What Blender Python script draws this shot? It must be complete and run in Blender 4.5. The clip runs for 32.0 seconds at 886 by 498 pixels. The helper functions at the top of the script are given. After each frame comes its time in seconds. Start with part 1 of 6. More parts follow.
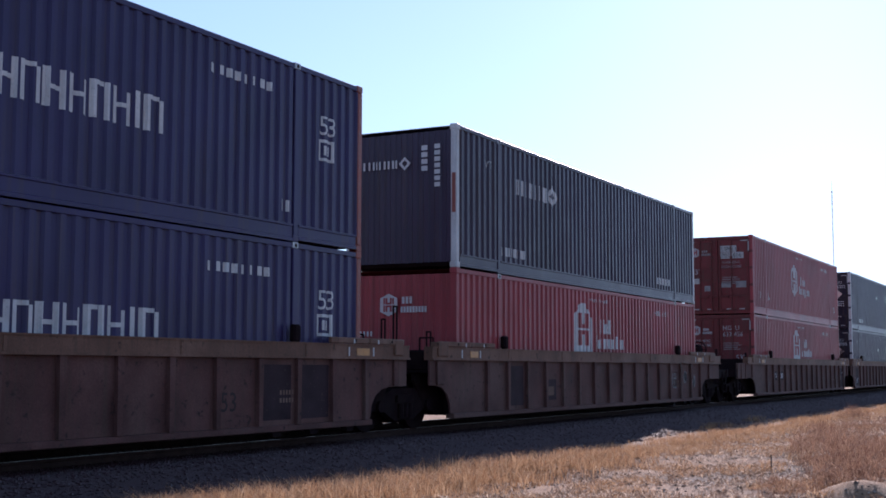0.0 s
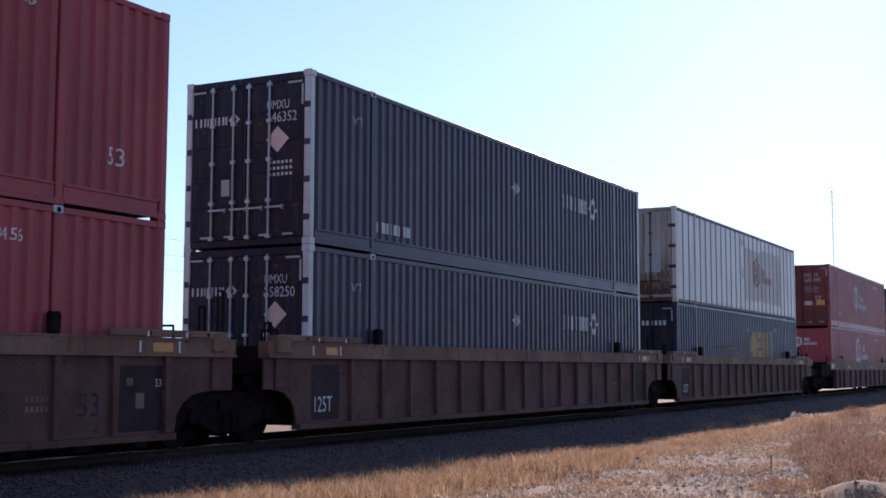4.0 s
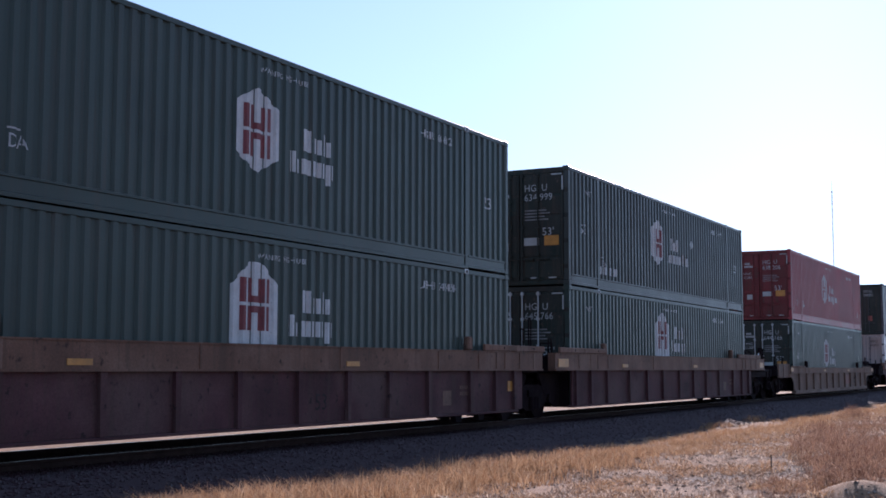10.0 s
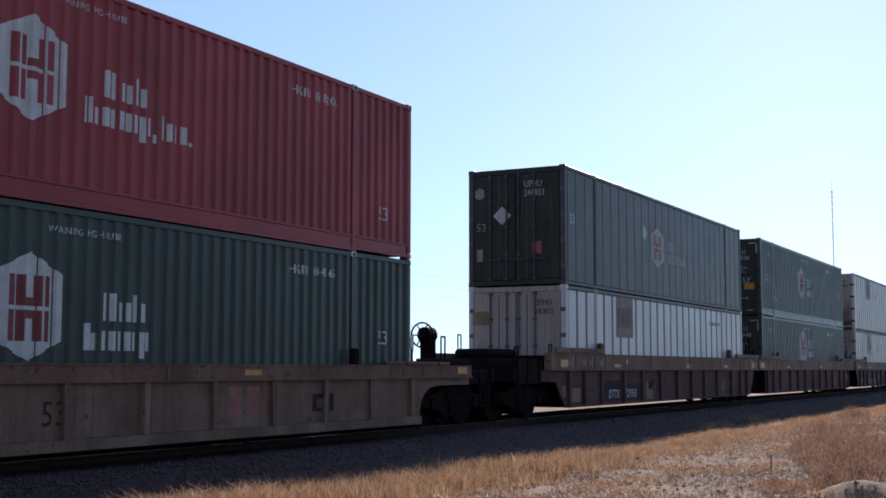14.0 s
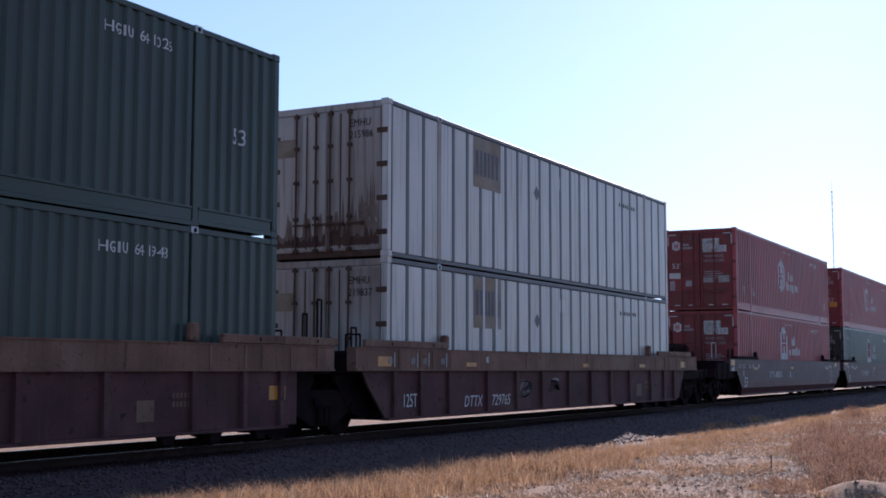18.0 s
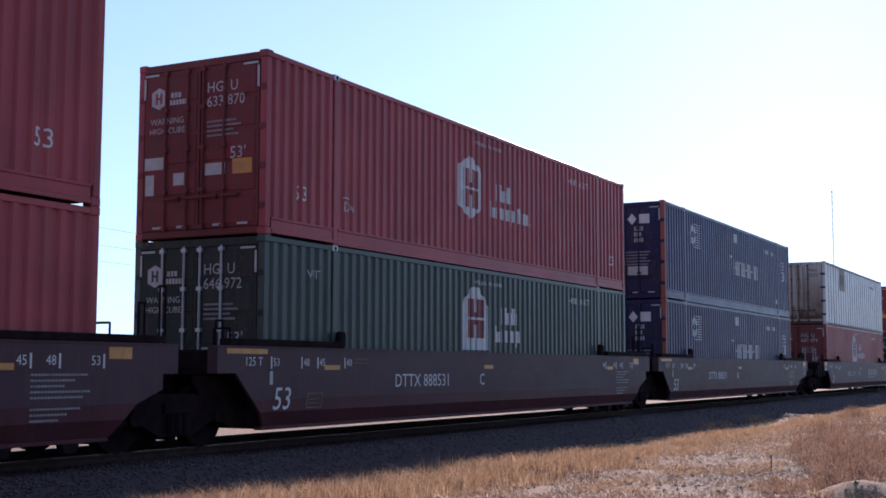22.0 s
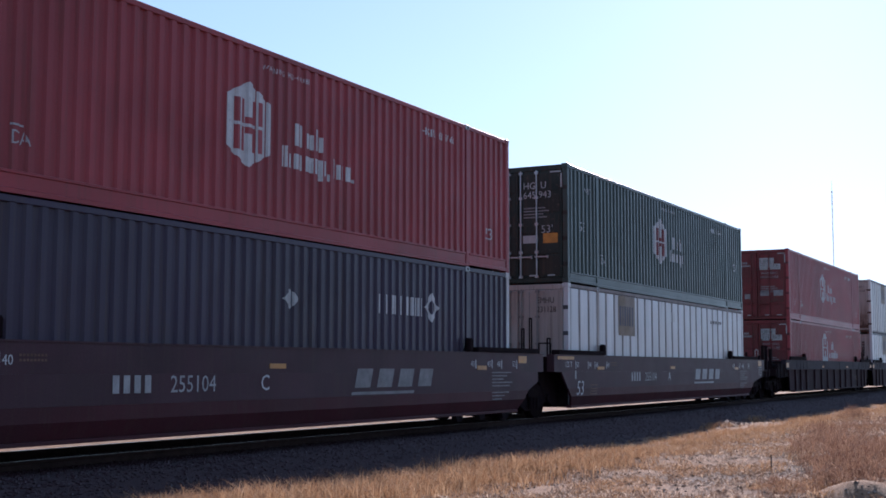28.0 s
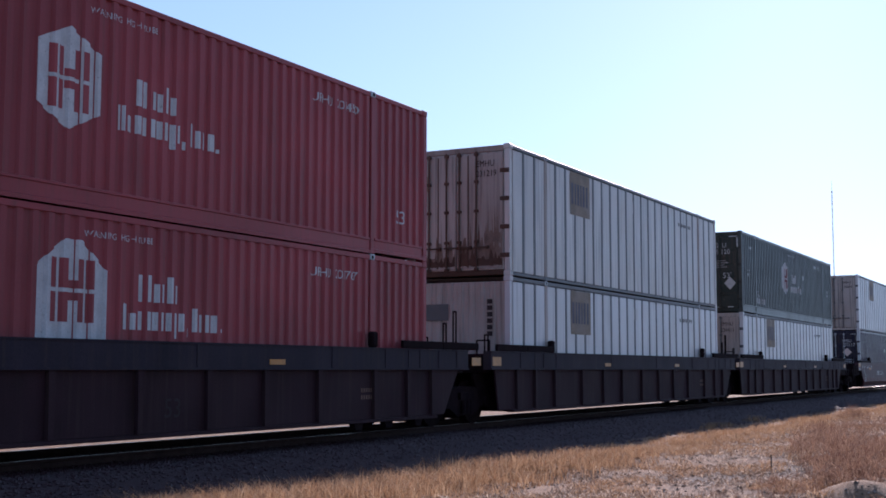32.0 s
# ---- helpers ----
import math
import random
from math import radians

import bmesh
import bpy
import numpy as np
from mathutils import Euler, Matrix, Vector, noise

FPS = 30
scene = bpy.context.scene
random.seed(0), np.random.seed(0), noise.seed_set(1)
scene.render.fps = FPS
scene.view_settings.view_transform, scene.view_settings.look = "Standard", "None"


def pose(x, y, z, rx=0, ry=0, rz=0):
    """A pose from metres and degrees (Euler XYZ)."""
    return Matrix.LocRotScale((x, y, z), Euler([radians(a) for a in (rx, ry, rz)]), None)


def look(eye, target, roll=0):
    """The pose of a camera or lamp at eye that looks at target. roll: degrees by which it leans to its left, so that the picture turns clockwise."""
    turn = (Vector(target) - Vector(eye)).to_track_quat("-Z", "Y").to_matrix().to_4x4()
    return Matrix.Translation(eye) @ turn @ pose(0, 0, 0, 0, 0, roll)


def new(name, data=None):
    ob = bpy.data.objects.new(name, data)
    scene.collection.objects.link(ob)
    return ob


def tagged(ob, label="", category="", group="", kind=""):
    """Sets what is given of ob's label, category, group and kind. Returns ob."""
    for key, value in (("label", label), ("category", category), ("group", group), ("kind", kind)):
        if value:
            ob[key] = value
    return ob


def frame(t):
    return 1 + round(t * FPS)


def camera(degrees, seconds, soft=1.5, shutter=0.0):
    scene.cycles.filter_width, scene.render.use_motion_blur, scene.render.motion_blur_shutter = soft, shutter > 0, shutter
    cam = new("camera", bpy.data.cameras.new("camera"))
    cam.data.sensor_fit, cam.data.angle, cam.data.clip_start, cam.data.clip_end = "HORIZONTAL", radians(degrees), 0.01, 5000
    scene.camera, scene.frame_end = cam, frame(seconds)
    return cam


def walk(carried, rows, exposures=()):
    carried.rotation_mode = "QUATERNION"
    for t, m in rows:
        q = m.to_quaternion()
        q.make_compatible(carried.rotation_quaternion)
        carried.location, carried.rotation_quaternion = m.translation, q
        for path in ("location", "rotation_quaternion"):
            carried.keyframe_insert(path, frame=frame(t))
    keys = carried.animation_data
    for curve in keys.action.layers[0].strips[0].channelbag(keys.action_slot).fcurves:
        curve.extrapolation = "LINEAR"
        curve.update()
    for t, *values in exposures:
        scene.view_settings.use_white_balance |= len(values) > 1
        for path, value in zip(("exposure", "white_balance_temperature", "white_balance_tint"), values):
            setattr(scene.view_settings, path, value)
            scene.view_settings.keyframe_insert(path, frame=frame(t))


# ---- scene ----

# Plan: x runs along the track towards the far end, y away from the viewer, z = 0 is the top of the rail.
EYE_Z = 1.15
NEAR = 11.34          # near faces of the containers
LONG, WIDE, TALL = 16.154, 2.591, 2.896
MIDDLE = NEAR + WIDE / 2
BODY_Z = 0.12         # how far the car bodies ride above their nominal height
LOWER_Z, UPPER_Z = 0.248, 3.150
GROUND_Z = -0.38

cam = camera(39.2, 32.0, soft=1.7)
CAM = pose(0, 0, EYE_Z, 90 + 5.47, 0, 28.06 - 90)
CAM = CAM @ pose(0, 0, 0, 0, 0, 0.1)
EXPOSURE = [
    (0.0, 0.77, 5870, 24), (1.0, 0.71, 5840, 24), (2.0, 0.37, 6000, 16), (3.0, 0.70, 5850, 24), (4.0, 0.77, 5870, 24), (6.5, 0.56, 6130, 16),
    (7.0, 0.34, 5990, 16), (8.0, 0.62, 5790, 24), (9.0, 0.77, 5870, 24), (10.0, 0.78, 5870, 24), (11.0, 0.82, 5890, 24), (12.0, 0.66, 5810, 24),
    (13.0, 0.31, 5980, 16), (14.0, 0.50, 6090, 16), (15.0, 0.40, 6030, 16), (15.4, 0.58, 6120, 16), (17.5, 0.62, 5810, 24), (18.0, 0.68, 5830, 24), (19.0, 0.51, 6100, 16), (20.0, 0.28, 5960, 16),
    (21.0, 0.66, 5810, 24), (22.0, 0.82, 5890, 24), (23.0, 0.78, 5870, 24), (24.0, 0.82, 5890, 24), (25.0, 0.47, 6080, 16), (25.6, 0.40, 6030, 16),
    (26.0, 0.56, 6130, 16), (29.0, 0.72, 5850, 24), (30.0, 0.51, 6100, 16), (31.0, 0.31, 5980, 16), (31.5, 0.52, 5880, 24), (32.0, 0.62, 5790, 24),
]
walk(cam, [(0.0, CAM), (32.0, CAM)], exposures=EXPOSURE)

# ---- light ----
SUN_EL, SUN_AZ = 22.0, 10.9
world = bpy.data.worlds.new("world")
scene.world = world
world.use_nodes = True
wn = world.node_tree.nodes
wl = world.node_tree.links
sky = wn.new("ShaderNodeTexSky")
sky.sky_type, sky.sun_disc = "NISHITA", False
sky.sun_elevation, sky.sun_rotation = radians(SUN_EL), radians(90 - SUN_AZ)
sky.altitude, sky.air_density, sky.dust_density, sky.ozone_density = 800, 0.90, 0.12, 0.5
# clear dry air: the sky pales little towards the horizon
sky_way = wn.new("ShaderNodeTexCoord")
flat_way = wn.new("ShaderNodeVectorMath")
flat_way.operation = "MULTIPLY_ADD"
flat_way.inputs[1].default_value, flat_way.inputs[2].default_value = (1.0, 1.0, 0.60), (0.0, 0.0, 0.125)
wl.new(sky_way.outputs["Generated"], flat_way.inputs[0])
wl.new(flat_way.outputs[0], sky.inputs["Vector"])
sky_tint = wn.new("ShaderNodeMix")
sky_tint.data_type, sky_tint.blend_type = "RGBA", "MULTIPLY"
sky_tint.inputs[0].default_value, sky_tint.inputs[7].default_value = 1.0, (0.985, 1.0, 0.925, 1.0)
wl.new(sky.outputs[0], sky_tint.inputs[6])
wl.new(sky_tint.outputs[2], wn["Background"].inputs[0])
wn["Background"].inputs[1].default_value = 0.110
sun_data = bpy.data.lights.new("sun", "SUN")
sun_data.energy, sun_data.angle, sun_data.color = 4.4, radians(0.5), (1.0, 0.86, 0.73)
sun = new("sun", sun_data)
away = Vector((math.cos(radians(SUN_AZ)) * math.cos(radians(SUN_EL)), math.sin(radians(SUN_AZ)) * math.cos(radians(SUN_EL)), math.sin(radians(SUN_EL))))
sun.matrix_world = look(away * 50, (0, 0, 0))


# ---- materials ----
def material(name, base, rough=0.6, metal=0.0, vary=0.25, grain=3.0, fine=60.0, bump=0.02, second=None, amount=0.5, streak=0.0, spot=None, spots=0.0, per_piece=0.0, gloss=0.5, speck=0.35):
    """Base colour with broad stains, vertical streaks, fine grain, spots of a second colour and a slight relief."""
    m = bpy.data.materials.new(name)
    m.use_nodes = True
    n, l = m.node_tree.nodes, m.node_tree.links
    b = n["Principled BSDF"]
    b.inputs["Roughness"].default_value, b.inputs["Metallic"].default_value = rough, metal
    b.inputs["Specular IOR Level"].default_value = gloss
    tc = n.new("ShaderNodeTexCoord")
    info = n.new("ShaderNodeObjectInfo")
    off = n.new("ShaderNodeVectorMath")
    off.operation = "MULTIPLY_ADD"
    off.inputs[1].default_value = (1, 1, 1)
    l.new(tc.outputs["Object"], off.inputs[0])
    sc = n.new("ShaderNodeVectorMath")
    sc.operation = "SCALE"
    sc.inputs[0].default_value = (37, 11, 23)
    l.new(info.outputs["Random"], sc.inputs["Scale"])
    l.new(sc.outputs[0], off.inputs[2])
    def tex(scale, detail, stretch=(1, 1, 1)):
        mp = n.new("ShaderNodeMapping")
        mp.inputs["Scale"].default_value = stretch
        l.new(off.outputs[0], mp.inputs[0])
        t = n.new("ShaderNodeTexNoise")
        t.inputs["Scale"].default_value, t.inputs["Detail"].default_value = scale, detail
        l.new(mp.outputs[0], t.inputs["Vector"])
        return t.outputs["Fac"]
    def ramp(fac, lo, hi):
        r = n.new("ShaderNodeMapRange")
        r.inputs["From Min"].default_value, r.inputs["From Max"].default_value = lo, hi
        l.new(fac, r.inputs["Value"])
        return r.outputs[0]
    def mix(fac, a, c):
        x = n.new("ShaderNodeMix")
        x.data_type = "RGBA"
        if isinstance(fac, float):
            x.inputs[0].default_value = fac
        else:
            l.new(fac, x.inputs[0])
        for s, v in ((6, a), (7, c)):
            if isinstance(v, tuple):
                x.inputs[s].default_value = (*v, 1)
            else:
                l.new(v, x.inputs[s])
        return x.outputs[2]
    dark = tuple(c * (1 - vary) for c in base)
    light = tuple(min(1, c * (1 + vary)) for c in base)
    col = mix(ramp(tex(grain, 4), 0.3, 0.7), dark, light)
    if second:
        col = mix(ramp(tex(grain * 0.5, 6), 0.62 - 0.3 * amount, 0.8), col, second)
    if streak:
        s = ramp(tex(4.0, 3, (3.0, 3.0, 0.12)), 0.5, 0.75)
        k = n.new("ShaderNodeMath")
        k.operation = "MULTIPLY"
        k.inputs[1].default_value = streak
        l.new(s, k.inputs[0])
        col = mix(k.outputs[0], col, (0.09, 0.06, 0.045))
    if spot:
        col = mix(ramp(tex(grain * 6, 5), 0.68 - 0.2 * spots, 0.72), col, spot)
    f = tex(fine, 3)
    g = ramp(f, 0.2, 0.8)
    dk = n.new("ShaderNodeMix")
    dk.data_type, dk.blend_type = "RGBA", "MULTIPLY"
    dk.inputs[0].default_value = speck
    l.new(col, dk.inputs[6])
    l.new(g, dk.inputs[7])
    out = dk.outputs[2]
    if per_piece:
        hs = n.new("ShaderNodeHueSaturation")
        l.new(out, hs.inputs["Color"])
        r = n.new("ShaderNodeMapRange")
        r.inputs["To Min"].default_value, r.inputs["To Max"].default_value = 1 - per_piece, 1 + per_piece
        l.new(info.outputs["Random"], r.inputs["Value"])
        l.new(r.outputs[0], hs.inputs["Value"])
        out = hs.outputs[0]
    l.new(out, b.inputs["Base Color"])
    rr = n.new("ShaderNodeMapRange")
    rr.inputs["To Min"].default_value, rr.inputs["To Max"].default_value = max(0.05, rough - 0.12), min(1, rough + 0.12)
    l.new(tex(grain * 2, 3), rr.inputs["Value"])
    l.new(rr.outputs[0], b.inputs["Roughness"])
    if bump:
        bp = n.new("ShaderNodeBump")
        bp.inputs["Strength"].default_value, bp.inputs["Distance"].default_value = 0.5, bump
        l.new(f, bp.inputs["Height"])
        l.new(bp.outputs[0], b.inputs["Normal"])
    return m


PAINT = dict(grain=0.9, fine=90, bump=0.002, streak=0.35, gloss=0.22, speck=0.2)
RED = material("oxide_red_paint", (0.345, 0.062, 0.070), 0.40, vary=0.16, second=(0.20, 0.042, 0.045), **dict(PAINT, gloss=0.16))
GREEN = material("dark_green_paint", (0.048, 0.064, 0.056), 0.36, vary=0.18, second=(0.038, 0.058, 0.050), **PAINT)
SMOKY = material("smoky_green_paint", (0.044, 0.049, 0.046), 0.38, vary=0.16, second=(0.05, 0.05, 0.045), **PAINT)
CHARCOAL = material("charcoal_navy_paint", (0.050, 0.034, 0.062), 0.36, vary=0.15, second=(0.036, 0.027, 0.042), **PAINT)
BLUE = material("royal_blue_paint", (0.036, 0.026, 0.090), 0.38, vary=0.18, second=(0.040, 0.032, 0.10), **PAINT)
NAVY = material("navy_paint", (0.025, 0.023, 0.062), 0.38, vary=0.2, second=(0.032, 0.029, 0.055), **PAINT)
TEAL = material("slate_teal_paint", (0.057, 0.056, 0.063), 0.42, vary=0.2, second=(0.062, 0.058, 0.060), **PAINT)
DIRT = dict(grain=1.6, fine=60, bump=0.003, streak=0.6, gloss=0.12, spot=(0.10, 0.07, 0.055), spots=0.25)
# darker copies of the side paints: door dirt plus the shade on the ends
RED_DOOR = material("grimy_shaded_red_door_paint", (0.195, 0.040, 0.042), 0.5, vary=0.25, second=(0.10, 0.04, 0.035), amount=0.7, **DIRT)
GREEN_DOOR = material("grimy_shaded_green_door_paint", (0.034, 0.044, 0.038), 0.55, vary=0.25, second=(0.045, 0.034, 0.028), amount=0.8, **DIRT)
NAVY_DOOR = material("grimy_shaded_navy_door_paint", (0.026, 0.022, 0.040), 0.5, vary=0.25, second=(0.035, 0.026, 0.026), amount=0.6, **DIRT)
BLUE_DOOR = material("grimy_shaded_blue_door_paint", (0.024, 0.026, 0.080), 0.5, vary=0.25, second=(0.035, 0.028, 0.04), amount=0.7, **DIRT)
WHITE = material("white_panel_paint", (0.56, 0.52, 0.52), 0.36, vary=0.08, grain=1.2, fine=50, bump=0.001, streak=0.32, second=(0.45, 0.40, 0.37), per_piece=0.06, speck=0.12)
CREAM = material("stained_white_paint", (0.53, 0.475, 0.44), 0.40, vary=0.12, grain=1.0, fine=50, bump=0.001, streak=0.5, second=(0.45, 0.38, 0.32), per_piece=0.06, speck=0.12)
TAUPE = material("taupe_seam_paint", (0.135, 0.100, 0.095), 0.6, vary=0.3, grain=3, bump=0.001, streak=0.4, second=(0.10, 0.075, 0.072))
BUFF = material("buff_seam_paint", (0.27, 0.225, 0.21), 0.6, vary=0.3, grain=3, bump=0.001, streak=0.5, second=(0.19, 0.145, 0.13))
STAINED = material("tan_stained_white_paint", (0.385, 0.300, 0.245), 0.5, vary=0.12, grain=0.9, fine=50, bump=0.001, streak=0.35, second=(0.42, 0.35, 0.30), per_piece=0.10, speck=0.12)
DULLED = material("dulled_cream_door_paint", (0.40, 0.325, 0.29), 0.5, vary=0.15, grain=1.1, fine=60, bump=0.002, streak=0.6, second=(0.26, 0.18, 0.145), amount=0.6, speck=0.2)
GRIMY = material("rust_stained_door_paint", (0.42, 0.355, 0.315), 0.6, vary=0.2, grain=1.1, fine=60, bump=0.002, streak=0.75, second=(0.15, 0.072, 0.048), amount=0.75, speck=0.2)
RUSTWASH = material("thin_rust_wash", (0.235, 0.165, 0.135), 0.7, vary=0.3, grain=6, fine=30, bump=0.001, streak=0.5, second=(0.15, 0.085, 0.06), amount=0.6, gloss=0.15)
RUST = material("dark_rust", (0.11, 0.058, 0.042), 0.8, vary=0.3, grain=4, fine=40, bump=0.004, second=(0.06, 0.038, 0.032), gloss=0.15)
SEAM = material("dark_seam_steel", (0.085, 0.08, 0.085), 0.5, vary=0.2, grain=2, bump=0.002)
GALV = material("galvanised_steel", (0.40, 0.40, 0.41), 0.42, 0.6, vary=0.15, grain=5, bump=0.001)
PALE = material("pale_post_paint", (0.62, 0.61, 0.60), 0.5, vary=0.12, grain=2.5, streak=0.3)
ORANGE = material("orange_post_paint", (0.30, 0.070, 0.048), 0.5, vary=0.15, grain=2.5, streak=0.2)
LETTER = material("worn_white_lettering", (0.54, 0.52, 0.52), 0.6, vary=0.12, grain=4, fine=40, bump=0.0, spot=(0.35, 0.33, 0.32), spots=0.25, speck=0.2)
INK = material("faded_dark_lettering", (0.05, 0.036, 0.036), 0.7, vary=0.2, grain=5, bump=0.0, gloss=0.1)
PATCH = material("black_repaint_patch", (0.042, 0.024, 0.029), 0.7, vary=0.3, grain=3, bump=0.001, spot=(0.10, 0.06, 0.05), spots=0.2, gloss=0.1)
FADED = material("faded_red_lettering", (0.30, 0.075, 0.06), 0.6, vary=0.25, grain=4, bump=0.0, second=(0.26, 0.14, 0.10))
MAROON = material("maroon_emblem_paint", (0.20, 0.030, 0.035), 0.6, vary=0.2, grain=5, bump=0.0)
TAN = material("faded_gold_emblem", (0.225, 0.150, 0.088), 0.6, vary=0.3, grain=3, bump=0.0, second=(0.26, 0.21, 0.18), amount=0.6)
VIOLET = material("faded_blue_emblem", (0.075, 0.060, 0.085), 0.6, vary=0.3, grain=4, bump=0.0)
YELLOW = material("yellow_emblem_paint", (0.46, 0.285, 0.085), 0.55, vary=0.18, grain=4, bump=0.0)
OLDGOLD = material("faded_ochre_lettering", (0.27, 0.175, 0.085), 0.6, vary=0.25, grain=4, bump=0.0)
REFLECT = material("amber_reflector", (0.52, 0.21, 0.03), 0.4, vary=0.2, grain=6, bump=0.0)
STICKER = material("white_sticker", (0.40, 0.39, 0.38), 0.5, vary=0.12, grain=8, bump=0.0)
# dimmer than LETTER, for the door ends and small marks
WORN = material("dim_white_lettering", (0.40, 0.385, 0.385), 0.6, vary=0.2, grain=5, bump=0.0, spot=(0.20, 0.18, 0.18), spots=0.25)
FAINT = material("faint_stencil_paint", (0.24, 0.22, 0.22), 0.6, vary=0.25, grain=6, bump=0.0)
PLACARD = material("pink_placard", (0.72, 0.52, 0.46), 0.5, vary=0.1, grain=8, bump=0.0)
WEAR = dict(grain=1.3, fine=45, bump=0.004, gloss=0.1)
BROWN = material("weathered_brown_car_paint", (0.118, 0.054, 0.048), 0.66, vary=0.32, second=(0.155, 0.095, 0.080), amount=0.35, spot=(0.045, 0.028, 0.026), spots=0.3, streak=0.55, **WEAR)
RUSTY = material("rust_brown_car_paint", (0.100, 0.041, 0.044), 0.66, vary=0.32, second=(0.14, 0.083, 0.074), amount=0.35, spot=(0.040, 0.024, 0.024), spots=0.3, streak=0.55, **WEAR)
OCHRE = material("ochre_chord_paint", (0.190, 0.098, 0.068), 0.60, vary=0.30, second=(0.26, 0.165, 0.125), amount=0.4, spot=(0.07, 0.04, 0.032), spots=0.3, streak=0.5, **WEAR)
SANDY = material("sandy_car_paint", (0.20, 0.118, 0.088), 0.64, vary=0.28, second=(0.30, 0.205, 0.165), amount=0.4, spot=(0.09, 0.05, 0.04), spots=0.2, streak=0.5, **WEAR)
SLATE = material("dark_slate_car_paint", (0.068, 0.028, 0.038), 0.54, vary=0.25, second=(0.068, 0.036, 0.042), streak=0.3, **dict(WEAR, gloss=0.19))
OXBLOOD = material("oxblood_car_paint", (0.088, 0.024, 0.031), 0.5, vary=0.2, second=(0.06, 0.028, 0.032), streak=0.3, **WEAR)
STEELBLUE = material("dusty_blue_chord_paint", (0.034, 0.025, 0.036), 0.65, vary=0.25, second=(0.055, 0.042, 0.048), streak=0.3, **WEAR)
SOOTY = material("sooty_dark_car_paint", (0.040, 0.018, 0.023), 0.7, vary=0.25, second=(0.050, 0.027, 0.029), streak=0.3, **WEAR)
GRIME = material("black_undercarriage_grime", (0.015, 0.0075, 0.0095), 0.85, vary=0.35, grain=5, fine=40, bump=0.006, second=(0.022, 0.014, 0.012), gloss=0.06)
STEEL = material("polished_tread_steel", (0.36, 0.34, 0.33), 0.3, 0.9, vary=0.2, grain=8, bump=0.001)
RAILRUST = material("rusty_rail_steel", (0.050, 0.028, 0.024), 0.85, vary=0.3, grain=6, bump=0.003, gloss=0.1)
SLEEPER = material("weathered_sleeper_wood", (0.060, 0.046, 0.040), 0.9, vary=0.35, grain=6, fine=30, bump=0.012, per_piece=0.2)
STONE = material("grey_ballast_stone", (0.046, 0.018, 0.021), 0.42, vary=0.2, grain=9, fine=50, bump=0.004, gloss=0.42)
POLE = material("weathered_pole_wood", (0.13, 0.10, 0.08), 0.9, vary=0.3, grain=5, bump=0.01)
WIRE = material("dull_cable", (0.10, 0.10, 0.11), 0.5, vary=0.1, grain=5, bump=0.0)
MAST = material("mast_paint", (0.72, 0.70, 0.70), 0.5, vary=0.15, grain=1, bump=0.0)


def straw_material(name, a, b, c):
    """Dry stalks: every island of the mesh has its own tone."""
    m = bpy.data.materials.new(name)
    m.use_nodes = True
    n, l = m.node_tree.nodes, m.node_tree.links
    g = n.new("ShaderNodeNewGeometry")
    r = n.new("ShaderNodeValToRGB")
    r.color_ramp.elements[0].color, r.color_ramp.elements[1].color = (*a, 1), (*c, 1)
    e = r.color_ramp.elements.new(0.5)
    e.color = (*b, 1)
    l.new(g.outputs["Random Per Island"], r.inputs[0])
    d = n["Principled BSDF"]
    l.new(r.outputs[0], d.inputs["Base Color"])
    d.inputs["Roughness"].default_value = 0.75
    tr = n.new("ShaderNodeBsdfTranslucent")
    l.new(r.outputs[0], tr.inputs["Color"])
    mx = n.new("ShaderNodeMixShader")
    mx.inputs[0].default_value = 0.48
    l.new(d.outputs[0], mx.inputs[1])
    l.new(tr.outputs[0], mx.inputs[2])
    l.new(mx.outputs[0], n["Material Output"].inputs[0])
    return m


PEBBLES = straw_material("pebble_mix", (0.075, 0.052, 0.042), (0.20, 0.155, 0.125), (0.46, 0.40, 0.35))
STRAW = straw_material("dry_grass", (0.235, 0.126, 0.066), (0.375, 0.226, 0.128), (0.56, 0.39, 0.240))
# the lightest tone carries the backlit glints on straw and stone tops
LITTER = straw_material("pale_straw", (0.12, 0.078, 0.054), (0.27, 0.182, 0.128), (0.70, 0.575, 0.46))
WEED = straw_material("dead_weed", (0.105, 0.050, 0.036), (0.215, 0.118, 0.079), (0.44, 0.29, 0.20))


